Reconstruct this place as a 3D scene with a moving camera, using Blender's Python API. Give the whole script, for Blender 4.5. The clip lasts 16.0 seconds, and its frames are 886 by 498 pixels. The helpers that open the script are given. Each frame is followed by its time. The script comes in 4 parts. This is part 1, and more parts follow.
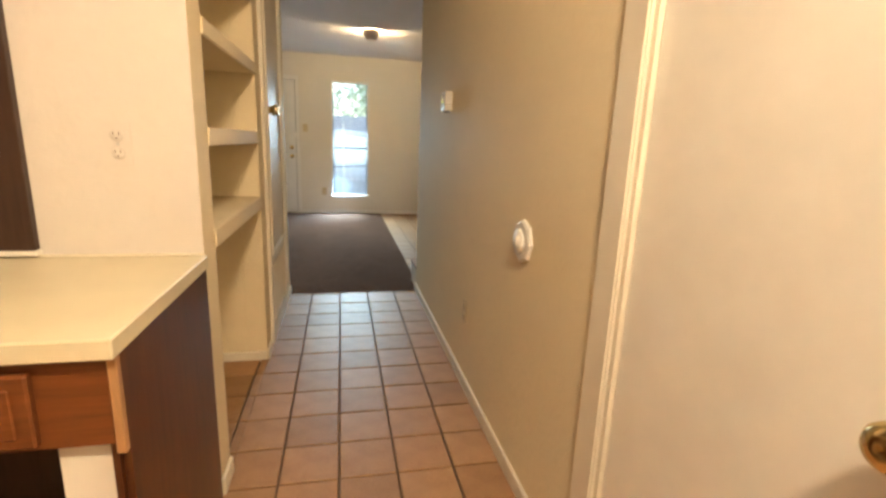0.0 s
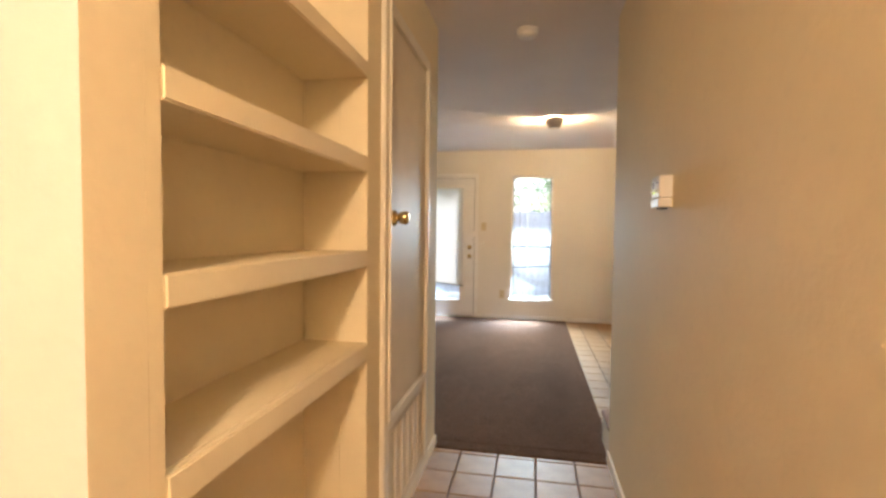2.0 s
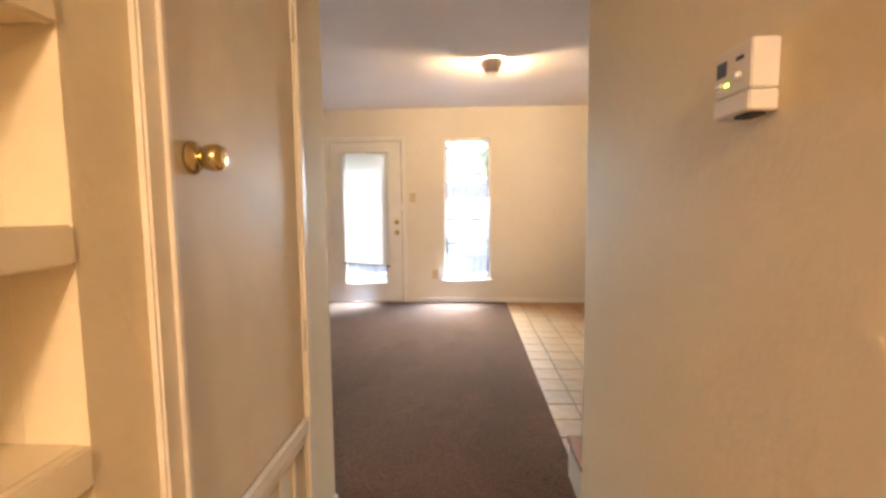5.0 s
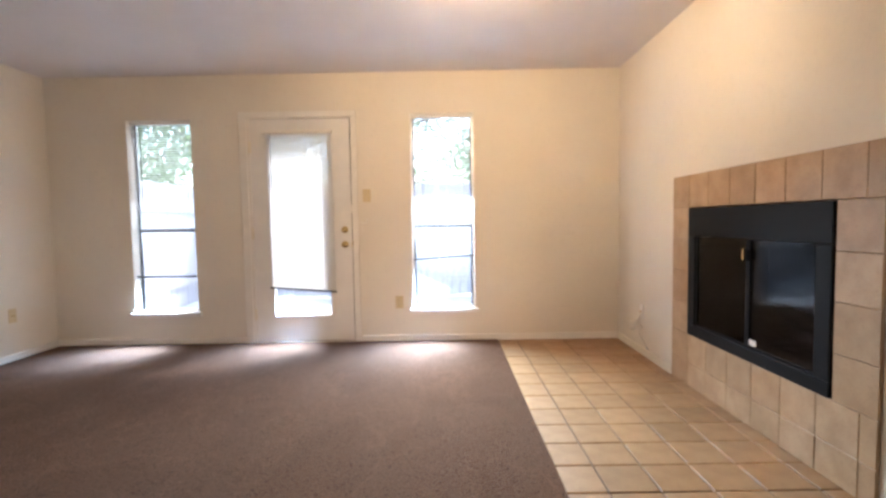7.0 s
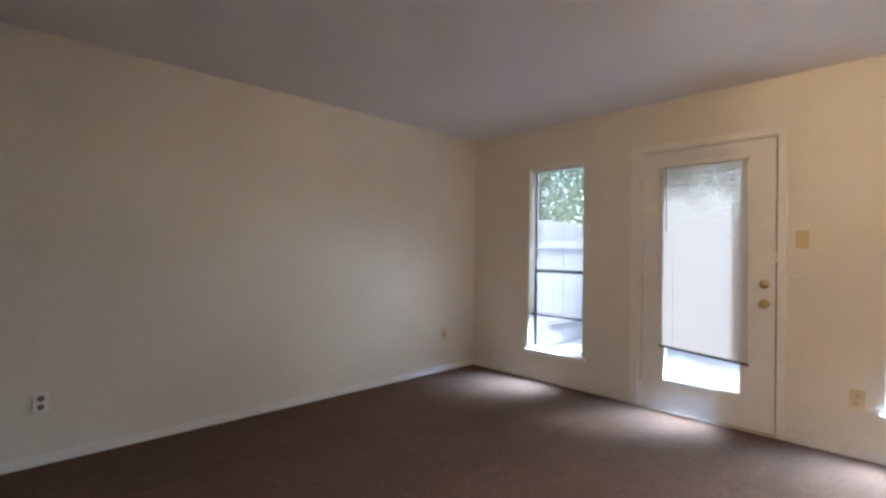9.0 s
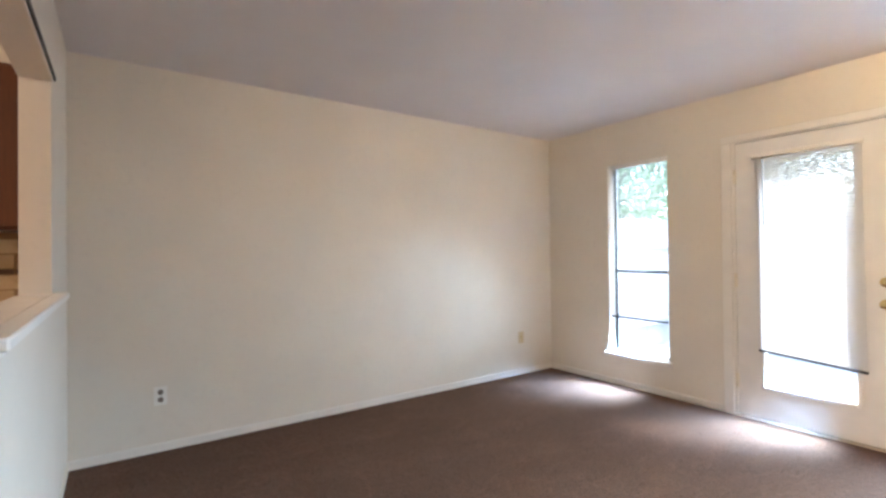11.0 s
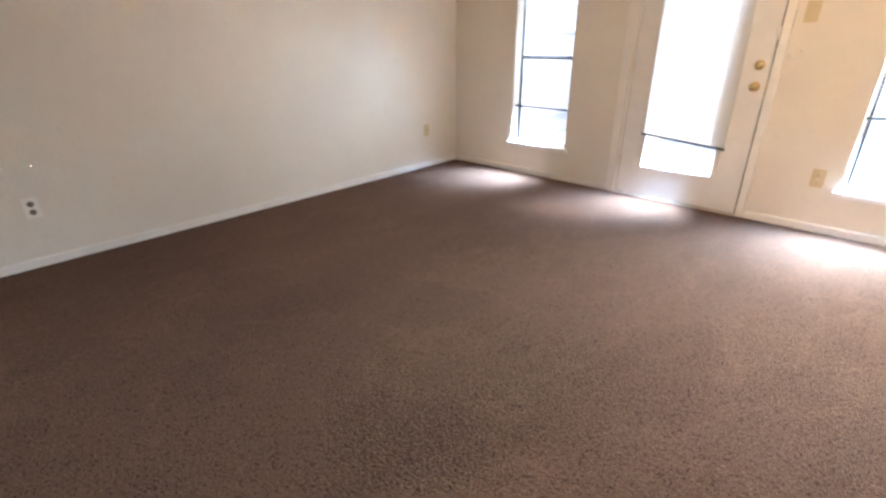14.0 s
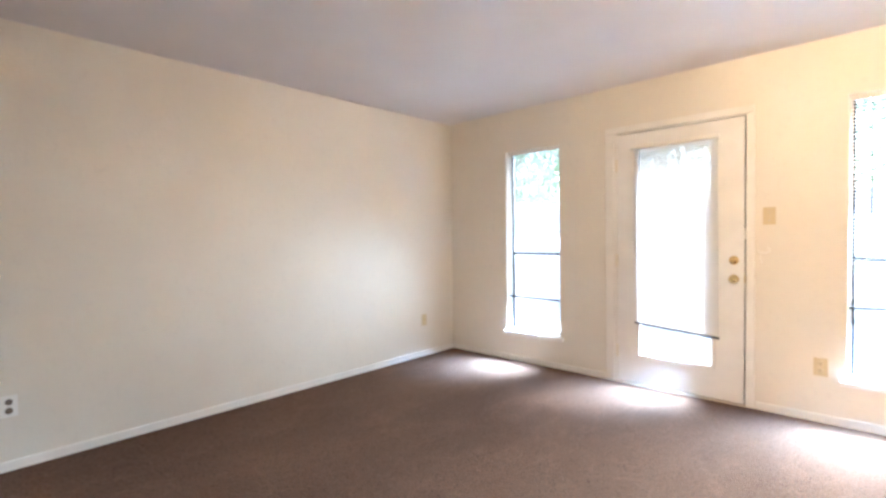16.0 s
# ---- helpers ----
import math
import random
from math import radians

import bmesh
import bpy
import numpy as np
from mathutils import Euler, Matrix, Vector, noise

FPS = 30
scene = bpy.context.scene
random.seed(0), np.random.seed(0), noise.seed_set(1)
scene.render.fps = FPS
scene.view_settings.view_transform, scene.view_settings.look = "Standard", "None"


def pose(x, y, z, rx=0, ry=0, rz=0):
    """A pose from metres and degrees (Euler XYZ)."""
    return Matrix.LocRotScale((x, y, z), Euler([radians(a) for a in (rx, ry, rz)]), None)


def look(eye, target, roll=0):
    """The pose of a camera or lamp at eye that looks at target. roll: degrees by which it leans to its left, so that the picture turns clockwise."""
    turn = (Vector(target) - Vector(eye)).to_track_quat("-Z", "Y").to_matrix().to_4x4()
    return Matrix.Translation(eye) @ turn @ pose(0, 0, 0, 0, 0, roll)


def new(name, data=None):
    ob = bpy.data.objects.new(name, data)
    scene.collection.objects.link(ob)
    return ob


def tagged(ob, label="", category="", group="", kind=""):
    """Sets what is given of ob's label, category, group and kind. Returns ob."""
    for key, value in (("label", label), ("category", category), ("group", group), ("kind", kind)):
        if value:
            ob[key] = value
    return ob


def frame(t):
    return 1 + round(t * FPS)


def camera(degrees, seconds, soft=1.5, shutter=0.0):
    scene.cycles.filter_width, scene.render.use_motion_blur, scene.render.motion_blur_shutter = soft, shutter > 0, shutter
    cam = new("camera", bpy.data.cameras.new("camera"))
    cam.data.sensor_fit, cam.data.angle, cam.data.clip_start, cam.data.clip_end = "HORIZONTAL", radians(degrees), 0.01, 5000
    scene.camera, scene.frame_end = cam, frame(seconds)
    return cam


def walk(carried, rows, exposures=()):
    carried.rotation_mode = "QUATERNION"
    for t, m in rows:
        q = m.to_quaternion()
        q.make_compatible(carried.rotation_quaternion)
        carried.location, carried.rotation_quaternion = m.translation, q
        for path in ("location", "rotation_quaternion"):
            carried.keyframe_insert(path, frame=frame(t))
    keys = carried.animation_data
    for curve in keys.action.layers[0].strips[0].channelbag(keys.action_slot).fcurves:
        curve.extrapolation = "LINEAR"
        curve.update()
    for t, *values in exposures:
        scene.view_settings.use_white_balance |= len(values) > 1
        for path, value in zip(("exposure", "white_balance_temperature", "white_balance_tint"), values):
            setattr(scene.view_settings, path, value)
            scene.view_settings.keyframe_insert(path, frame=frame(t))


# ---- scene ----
cam = camera(86.8, 16.0, soft=2.8)
PATH = [
    (0, (0.278, 0.478, 1.194), (0.7, 2.383, 0.754), 2.3),
    (0.5, (0.373, 0.76, 1.257), (0.492, 2.746, 1.057), 2.4),
    (1, (0.428, 1.038, 1.265), (0.493, 3.032, 1.119), 2.1),
    (1.5, (0.435, 1.293, 1.288), (0.47, 3.292, 1.235), 0.3),
    (2, (0.434, 1.463, 1.286), (0.06, 3.426, 1.206), 0.6),
    (2.5, (0.438, 1.541, 1.287), (-0.23, 3.424, 1.196), 0.5),
    (3, (0.444, 1.556, 1.266), (-0.313, 3.401, 1.122), 0.6),
    (3.5, (0.46, 1.559, 1.23), (-0.333, 3.378, 0.975), 0.5),
    (4, (0.445, 1.646, 1.214), (-0.322, 3.464, 0.89), 0.3),
    (4.5, (0.401, 1.983, 1.235), (-0.022, 3.917, 0.95), 1.0),
    (5, (0.426, 2.373, 1.234), (0.321, 4.362, 1.052), -0.6),
    (5.2, (0.44, 2.554, 1.235), (0.325, 4.542, 1.045), -0.7),
    (7.3, (0.445, 4.214, 1.092), (0.44, 6.212, 1.018), -1.0),
    (7.5, (0.438, 4.32, 1.11), (0.402, 6.32, 1.089), -1.0),
    (7.7, (0.41, 4.403, 1.135), (0.312, 6.401, 1.155), -1.1),
    (8, (0.359, 4.475, 1.183), (-0.038, 6.435, 1.204), -1.1),
    (8.5, (0.280, 4.480, 1.253), (-0.713, 6.216, 1.242), 0.9),
    (9, (0.310, 4.488, 1.240), (-1.130, 5.876, 1.250), 0.7),
    (9.5, (0.365, 4.492, 1.278), (-1.313, 5.581, 1.281), 0.0),
    (9.7, (0.370, 4.490, 1.265), (-1.368, 5.479, 1.279), -0.2),
    (12, (0.288, 4.462, 1.244), (-1.177, 5.823, 1.280), -0.9),
    (12.5, (0.288, 4.462, 1.248), (-1.103, 5.899, 1.286), -0.7),
    (13, (0.288, 4.462, 1.241), (-1.094, 5.906, 1.181), -0.6),
    (13.5, (0.288, 4.476, 1.214), (-1.057, 5.884, 0.758), -0.8),
    (14, (0.288, 4.476, 1.208), (-0.974, 5.798, 0.395), -0.6),
    (14.5, (0.288, 4.476, 1.207), (-0.947, 5.774, 0.318), -0.7),
    (15, (0.288, 4.476, 1.212), (-0.979, 5.812, 0.432), -0.8),
    (15.5, (0.288, 4.476, 1.224), (-1.065, 5.924, 0.951), -0.9),
    (16, (0.288, 4.480, 1.249), (-1.078, 5.940, 1.191), -0.9),
]
EXPOSURES = [
    (0.0, 2.7, 6000, -3), (1.0, 2.9, 6350, 1), (3.0, 3.2, 6450, 9), (5.2, 3.45, 6650, 11), (7.3, 3.35, 6050, 12), (8.0, 2.95, 6000, 11), (8.5, 2.8, 5950, 10), (9.0, 2.7, 5850, 9), (9.7, 3.15, 5750, 8), (11.8, 3.9, 5700, 6),
    (12.5, 3.9, 5700, 6), (13.0, 3.75, 5700, 6), (13.5, 3.65, 5850, 9), (14.5, 4.0, 6200, 12), (15.0, 4.2, 6150, 11), (15.5, 4.35, 5800, 8), (16.0, 4.15, 5700, 7),
]
walk(cam, [(t, look(eye, target, roll)) for t, eye, target, roll in PATH], EXPOSURES)

# ---- plan, in metres ----
H = 2.45                  # ceiling
NORTH, WEST, EAST = 8.32, -3.17, 2.03
HALL_E, HALL_W = 0.876, -0.125
SOUTH = -2.6
SLAB = -0.012             # bed of the floor finishes

# ---- world, sun, lamps ----
world = bpy.data.worlds.new("world")
scene.world = world
world.use_nodes = True
wn = world.node_tree
sky = wn.nodes.new("ShaderNodeTexSky")
sky.sky_type, sky.sun_disc = "NISHITA", False
sky.sun_elevation, sky.sun_rotation = radians(60), radians(38)
sky.dust_density = 3.0
wn.links.new(sky.outputs[0], wn.nodes["Background"].inputs[0])
wn.nodes["Background"].inputs[1].default_value = 0.15

SUN_AZ, SUN_EL = 38.0, 60.0
sun_data = bpy.data.lights.new("sun", "SUN")
sun_data.energy, sun_data.angle, sun_data.color = 1.5, radians(12), (0.93, 0.96, 1.0)
sun = new("sun", sun_data)
sun_from = Vector((math.sin(radians(SUN_AZ)) * math.cos(radians(SUN_EL)), math.cos(radians(SUN_AZ)) * math.cos(radians(SUN_EL)), math.sin(radians(SUN_EL))))
sun.matrix_world = look(sun_from * 30 + Vector((0, 8, 0)), (0, 8, 0))


def lamp(name, loc, watts, colour, radius):
    d = bpy.data.lights.new(name, "POINT")
    d.energy, d.color, d.shadow_soft_size = watts, colour, radius
    ob = new(name, d)
    ob.location = loc
    return ob


def opening_light(x, z, w, h, watts, aim, spread, colour=(0.70, 0.86, 1.0)):
    """Sky light that falls in through one opening."""
    d = bpy.data.lights.new("opening_sky_light", "AREA")
    d.shape, d.size, d.size_y, d.energy, d.color, d.spread = "RECTANGLE", w, h, watts, colour, radians(spread)
    eye = Vector((x, 8.338, z))
    new("opening_sky_light", d).matrix_world = look(eye, eye + Vector(aim))


STEEP, ZENITH = (-0.22, -0.25, -0.44), (0.46, 0.68, 1.0)
opening_light(-2.143, 0.50, 0.50, 0.24, 2.5, STEEP, 70, ZENITH)
opening_light(0.425, 0.55, 0.50, 0.30, 3.8, STEEP, 82, ZENITH)
opening_light(-0.88, 0.40, 0.50, 0.22, 2.7, STEEP, 88, ZENITH)
SLANT = (-0.03, -0.72, -0.62)
opening_light(-2.143, 1.35, 0.52, 1.1, 1.6, SLANT, 110)
opening_light(0.425, 1.35, 0.52, 1.1, 10.0, SLANT, 98)

WARM = (1.0, 0.70, 0.45)
lamp("living_bulb_light", (0.635, 6.45, 2.375), 7.0, (1.0, 0.67, 0.36), 0.03)
lamp("kitchen_bulb_light", (0.42, 0.15, 2.30), 22, WARM, 0.12)
# Added fill without a fixture, brightens the kitchen behind the pass-through.
lamp("galley_fill_light", (-1.9, 2.9, 2.30), 2.4, WARM, 0.12)


# ---- materials ----
class Mat:
    def __init__(self, name):
        self.m = bpy.data.materials.new(name)
        self.m.use_nodes = True
        self.nt = self.m.node_tree
        self.b = self.nt.nodes["Principled BSDF"]
        self.tc = self.nt.nodes.new("ShaderNodeTexCoord")

    def node(self, kind, **inputs):
        n = self.nt.nodes.new(kind)
        for k, v in inputs.items():
            n.inputs[k.replace("_", " ")].default_value = v
        return n

    def link(self, a, b):
        self.nt.links.new(a, b)

    def noise(self, scale, detail=3.0, stretch=None, rough=0.5):
        n = self.node("ShaderNodeTexNoise", Scale=scale, Detail=detail, Roughness=rough)
        src = self.tc.outputs["Object"]
        if stretch:
            mp = self.nt.nodes.new("ShaderNodeMapping")
            mp.inputs["Scale"].default_value = stretch
            self.link(src, mp.inputs[0])
            src = mp.outputs[0]
        self.link(src, n.inputs["Vector"])
        return n.outputs[0]

    def ramp(self, fac, stops):
        r = self.nt.nodes.new("ShaderNodeValToRGB")
        while len(r.color_ramp.elements) < len(stops):
            r.color_ramp.elements.new(0.5)
        for e, (p, c) in zip(r.color_ramp.elements, stops):
            e.position, e.color = p, (*c, 1)
        self.link(fac, r.inputs[0])
        return r.outputs[0]

    def mix(self, a, b, fac, how="MIX"):
        n = self.nt.nodes.new("ShaderNodeMix")
        n.data_type, n.blend_type = "RGBA", how
        for slot, v in ((6, a), (7, b), (0, fac)):
            if isinstance(v, (int, float)):
                n.inputs[slot].default_value = v
            elif isinstance(v, tuple):
                n.inputs[slot].default_value = (*v, 1)
            else:
                self.link(v, n.inputs[slot])
        return n.outputs[2]

    def bump(self, height, strength, distance):
        n = self.node("ShaderNodeBump", Strength=strength, Distance=distance)
        self.link(height, n.inputs["Height"])
        self.link(n.outputs[0], self.b.inputs["Normal"])

    def set(self, rough=0.5, metal=0.0, colour=None, spec=None):
        self.b.inputs["Roughness"].default_value = rough
        self.b.inputs["Metallic"].default_value = metal
        if spec is not None:
            self.b.inputs["Specular IOR Level"].default_value = spec
        if isinstance(colour, tuple):
            self.b.inputs["Base Color"].default_value = (*colour, 1)
        elif colour is not None:
            self.link(colour, self.b.inputs["Base Color"])
        return self


def shade(c, k):
    return tuple(min(1.0, x * k) for x in c)


def wall_paint(name, c, lumps=0.35, rough=0.55):
    m = Mat(name)
    big = m.noise(1.3, 4)
    col = m.ramp(big, [(0.3, shade(c, 0.95)), (0.7, shade(c, 1.03))])
    fine = m.noise(26, 3)
    col = m.mix(col, shade(c, 0.93), m.ramp(fine, [(0.55, (0, 0, 0)), (0.75, (0.5, 0.5, 0.5))]))
    m.set(rough, 0, col, 0.3)
    blobs = m.ramp(m.noise(48, 3, rough=0.5), [(0.42, (0, 0, 0)), (0.62, (1, 1, 1))])
    m.bump(blobs, lumps * 0.45, 0.002)
    return m.m


def plain_paint(name, c, rough=0.4, wear=0.08, spec=0.5):
    m = Mat(name)
    col = m.ramp(m.noise(6, 4), [(0.3, shade(c, 1 - wear)), (0.7, c)])
    m.set(rough, 0, col, spec)
    m.bump(m.noise(90, 2), 0.08, 0.001)
    return m.m


def popcorn(name, c):
    m = Mat(name)
    col = m.ramp(m.noise(2, 3), [(0.3, shade(c, 0.95)), (0.7, c)])
    m.set(0.9, 0, col, 0.2)
    m.bump(m.noise(75, 4, rough=0.7), 0.7, 0.006)
    return m.m


def wood(name, c, along="z", rough=0.35):
    m = Mat(name)
    s = {"x": (1.5, 22, 22), "y": (22, 1.5, 22), "z": (22, 22, 1.5)}[along]
    grain = m.noise(2.2, 6, s, 0.65)
    col = m.ramp(grain, [(0.25, shade(c, 0.5)), (0.5, c), (0.8, shade(c, 1.45))])
    col = m.mix(col, shade(c, 0.65), m.ramp(m.noise(3, 3), [(0.45, (0, 0, 0)), (0.8, (0.6, 0.6, 0.6))]))
    m.set(rough, 0, col)
    m.bump(grain, 0.12, 0.001)
    return m.m


def tile_clay(name, c, rough=0.38):
    m = Mat(name)
    info = m.nt.nodes.new("ShaderNodeObjectInfo")
    geo = m.nt.nodes.new("ShaderNodeNewGeometry")
    add = m.nt.nodes.new("ShaderNodeMath")
    add.operation = "ADD"
    m.link(info.outputs["Random"], add.inputs[0])
    m.link(geo.outputs["Random Per Island"], add.inputs[1])
    fr = m.nt.nodes.new("ShaderNodeMath")
    fr.operation = "FRACT"
    m.link(add.outputs[0], fr.inputs[0])
    c1, c2, c3 = shade(c, 0.84), c, (c[0] * 1.08, c[1] * 1.12, c[2] * 1.2)
    col = m.ramp(fr.outputs[0], [(0.0, c1), (0.5, c2), (1.0, c3)])
    cloud = m.ramp(m.noise(9, 5, rough=0.6), [(0.3, (0.72, 0.66, 0.6)), (0.62, (1, 1, 1))])
    col = m.mix(col, cloud, 0.75, "MULTIPLY")
    speck = m.ramp(m.noise(120, 2), [(0.3, (0.75, 0.7, 0.66)), (0.42, (1, 1, 1))])
    col = m.mix(col, speck, 0.6, "MULTIPLY")
    m.set(rough, 0, col, 0.45)
    m.bump(m.noise(14, 4), 0.15, 0.003)
    return m.m


def carpet_pile(name):
    m = Mat(name)
    a, b, pale, dark = (0.104, 0.052, 0.031), (0.142, 0.078, 0.047), (0.21, 0.135, 0.085), (0.016, 0.007, 0.004)
    col = m.ramp(m.noise(120, 3, rough=0.7), [(0.32, a), (0.66, b)])
    tracks = m.noise(1.1, 3, (1.0, 0.35, 1.0))
    col = m.mix(col, m.ramp(tracks, [(0.35, (0.86, 0.85, 0.84)), (0.6, (1.08, 1.08, 1.08))]), 0.8, "MULTIPLY")
    swirl = m.noise(2.3, 3, (1.0, 0.6, 1.0), 0.5)
    col = m.mix(col, m.ramp(swirl, [(0.40, (0.84, 0.83, 0.82)), (0.485, (1, 1, 1)), (0.50, (1.26, 1.25, 1.24)), (0.515, (1.02, 1.02, 1.02)), (0.62, (1, 1, 1)), (0.635, (1.2, 1.2, 1.19)), (0.65, (0.94, 0.94, 0.94))]), 0.6, "MULTIPLY")
    tuft = m.ramp(m.noise(120, 1, (1.0, 1.0, 0.3), 0.4), [(0.57, (0, 0, 0)), (0.70, (0.5, 0.5, 0.5))])
    col = m.mix(col, pale, tuft)
    fleck = m.ramp(m.noise(112, 1, rough=0.4), [(0.33, (0.75, 0.75, 0.75)), (0.38, (0, 0, 0))])
    col = m.mix(col, dark, fleck)
    m.set(1.0, 0, col, 0.03)
    m.b.inputs["Sheen Weight"].default_value = 0.05
    m.b.inputs["Sheen Roughness"].default_value = 0.45
    m.bump(m.noise(110, 3, rough=0.7), 1.0, 0.012)
    return m.m


def metal(name, c, rough):
    m = Mat(name)
    m.set(rough, 1.0, m.ramp(m.noise(40, 3), [(0.3, shade(c, 0.8)), (0.7, c)]))
    return m.m


def clear_glass(name, tint=(0.96, 0.98, 0.97), rough=0.02, ior=1.45, haze_mix=0.0):
    m = Mat(name)
    t = m.nt.nodes.new("ShaderNodeBsdfTransparent")
    t.inputs[0].default_value = (*tint, 1)
    g = m.nt.nodes.new("ShaderNodeBsdfGlossy")
    g.inputs["Roughness"].default_value = rough
    mx = m.nt.nodes.new("ShaderNodeMixShader")
    fres = m.nt.nodes.new("ShaderNodeFresnel")
    fres.inputs["IOR"].default_value = ior
    m.link(fres.outputs[0], mx.inputs[0])
    # Translucent white share imitates overexposure haze in the pane itself.
    haze_layer = m.nt.nodes.new("ShaderNodeBsdfTranslucent")
    haze_layer.inputs[0].default_value = (0.9, 0.92, 0.92, 1)
    veil = m.nt.nodes.new("ShaderNodeMixShader")
    veil.inputs[0].default_value = haze_mix
    m.link(t.outputs[0], veil.inputs[1])
    m.link(haze_layer.outputs[0], veil.inputs[2])
    m.link(veil.outputs[0], mx.inputs[1])
    m.link(g.outputs[0], mx.inputs[2])
    m.link(mx.outputs[0], m.nt.nodes["Material Output"].inputs[0])
    return m.m


def translucent(name, c, back):
    m = Mat(name)
    m.set(0.5, 0, c)
    t = m.nt.nodes.new("ShaderNodeBsdfTranslucent")
    t.inputs[0].default_value = (*c, 1)
    mx = m.nt.nodes.new("ShaderNodeMixShader")
    mx.inputs[0].default_value = back
    m.link(m.b.outputs[0], mx.inputs[1])
    m.link(t.outputs[0], mx.inputs[2])
    m.link(mx.outputs[0], m.nt.nodes["Material Output"].inputs[0])
    return m.m


def glow(name, c, strength):
    m = Mat(name)
    m.set(0.5, 0, c)
    m.b.inputs["Emission Color"].default_value = (*c, 1)
    m.b.inputs["Emission Strength"].default_value = strength
    return m.m


CREAM = (0.74, 0.69, 0.61)
M_WALL = wall_paint("cream_wall_paint", CREAM)
M_HALL = wall_paint("hall_wall_paint", (0.785, 0.685, 0.485), 0.35, 0.72)
M_WHITE = wall_paint("kitchen_wall_paint", (0.66, 0.62, 0.59), 0.3)
M_CEIL = popcorn("ceiling_texture", (0.75, 0.70, 0.69))
M_TRIM = plain_paint("trim_paint", (0.80, 0.74, 0.62))
M_TRIMW = plain_paint("white_trim_paint", (0.82, 0.79, 0.74))
M_DOOR = plain_paint("door_paint", (0.80, 0.78, 0.75), 0.35)
M_CLOSET = plain_paint("closet_door_paint", (0.72, 0.63, 0.48), 0.5)
M_CARPET = carpet_pile("brown_carpet")
M_TILE = tile_clay("terracotta_tile", (0.365, 0.207, 0.092), 0.5)
M_FTILE = tile_clay("fireplace_tile", (0.47, 0.315, 0.18), 0.5)
M_GROUT = plain_paint("dark_grout", (0.13, 0.085, 0.055), 0.9)
M_FGROUT = plain_paint("tan_grout", (0.36, 0.24, 0.15), 0.9)
M_SPLASH = tile_clay("splash_tile", (0.62, 0.50, 0.33), 0.3)
M_BRASS = metal("brass", (0.80, 0.62, 0.30), 0.18)
M_STEEL = metal("aluminium", (0.62, 0.64, 0.66), 0.35)
M_BLACK = plain_paint("black_metal", (0.006, 0.006, 0.007), 0.6, 0.3, 0.15)
M_SOOT = plain_paint("sooty_firebrick", (0.03, 0.022, 0.017), 0.9, 0.4)
M_LOG = wood("charred_log", (0.05, 0.03, 0.02), "y", 0.9)
M_DARKGLASS = clear_glass("smoked_glass", (0.22, 0.20, 0.19), 0.10, 1.2)
# The window panes carry a little of this painted haze.
M_GLASS = clear_glass("hazed_window_glass", haze_mix=0.02)
M_SLAT = translucent("blind_slat", (0.84, 0.84, 0.84), 0.32)
M_RAIL = plain_paint("blind_rail", (0.022, 0.024, 0.028), 0.4)
M_PLATE = plain_paint("ivory_plate", (0.62, 0.51, 0.31), 0.35)
M_PLATEW = plain_paint("white_plate", (0.86, 0.84, 0.80), 0.35)
M_SOCKET = plain_paint("brown_socket", (0.20, 0.15, 0.12), 0.5)
M_SLOT = plain_paint("dark_slot", (0.03, 0.025, 0.02), 0.7)
M_PLASTIC = plain_paint("thermostat_plastic", (0.78, 0.74, 0.68), 0.4)
M_LCD = plain_paint("grey_screen", (0.10, 0.11, 0.14), 0.2)
M_LED = glow("green_led", (0.65, 0.9, 0.1), 0.6)
M_BULB = glow("warm_bulb", (1.0, 0.74, 0.42), 3.0)
M_PAN = plain_paint("lamp_pan", (0.62, 0.52, 0.42), 0.4)
M_COUNTER = plain_paint("cream_laminate", (0.66, 0.60, 0.44), 0.38)
# Upright-grain wood, a darker tone than the level-grain one below.
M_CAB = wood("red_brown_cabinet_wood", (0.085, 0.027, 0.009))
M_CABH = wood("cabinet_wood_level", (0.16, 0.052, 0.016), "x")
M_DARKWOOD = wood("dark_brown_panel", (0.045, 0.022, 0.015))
M_FENCE = wood("weathered_fence", (0.27, 0.27, 0.31), "z", 0.9)
M_CONCRETE = plain_paint("patio_concrete", (0.36, 0.355, 0.345), 0.9, 0.2)
M_BARK = wood("bark", (0.14, 0.10, 0.07), "z", 0.9)
M_LEAF = translucent("leaf", (0.12, 0.20, 0.07), 0.45)
M_CABLE = plain_paint("white_cable", (0.80, 0.76, 0.70), 0.4)


# ---- builders ----
def boxes(*specs, bevel=0.0, seg=1):
    """One bmesh of boxes, each (x0, y0, z0, x1, y1, z1)."""
    bm = bmesh.new()
    for x0, y0, z0, x1, y1, z1 in specs:
        m = Matrix.Translation(((x0 + x1) / 2, (y0 + y1) / 2, (z0 + z1) / 2)) @ Matrix.Diagonal((abs(x1 - x0), abs(y1 - y0), abs(z1 - z0), 1))
        bmesh.ops.create_cube(bm, size=1, matrix=m)
    if bevel:
        bmesh.ops.bevel(bm, geom=bm.edges[:], offset=bevel, segments=seg, affect="EDGES", clamp_overlap=True)
    return bm


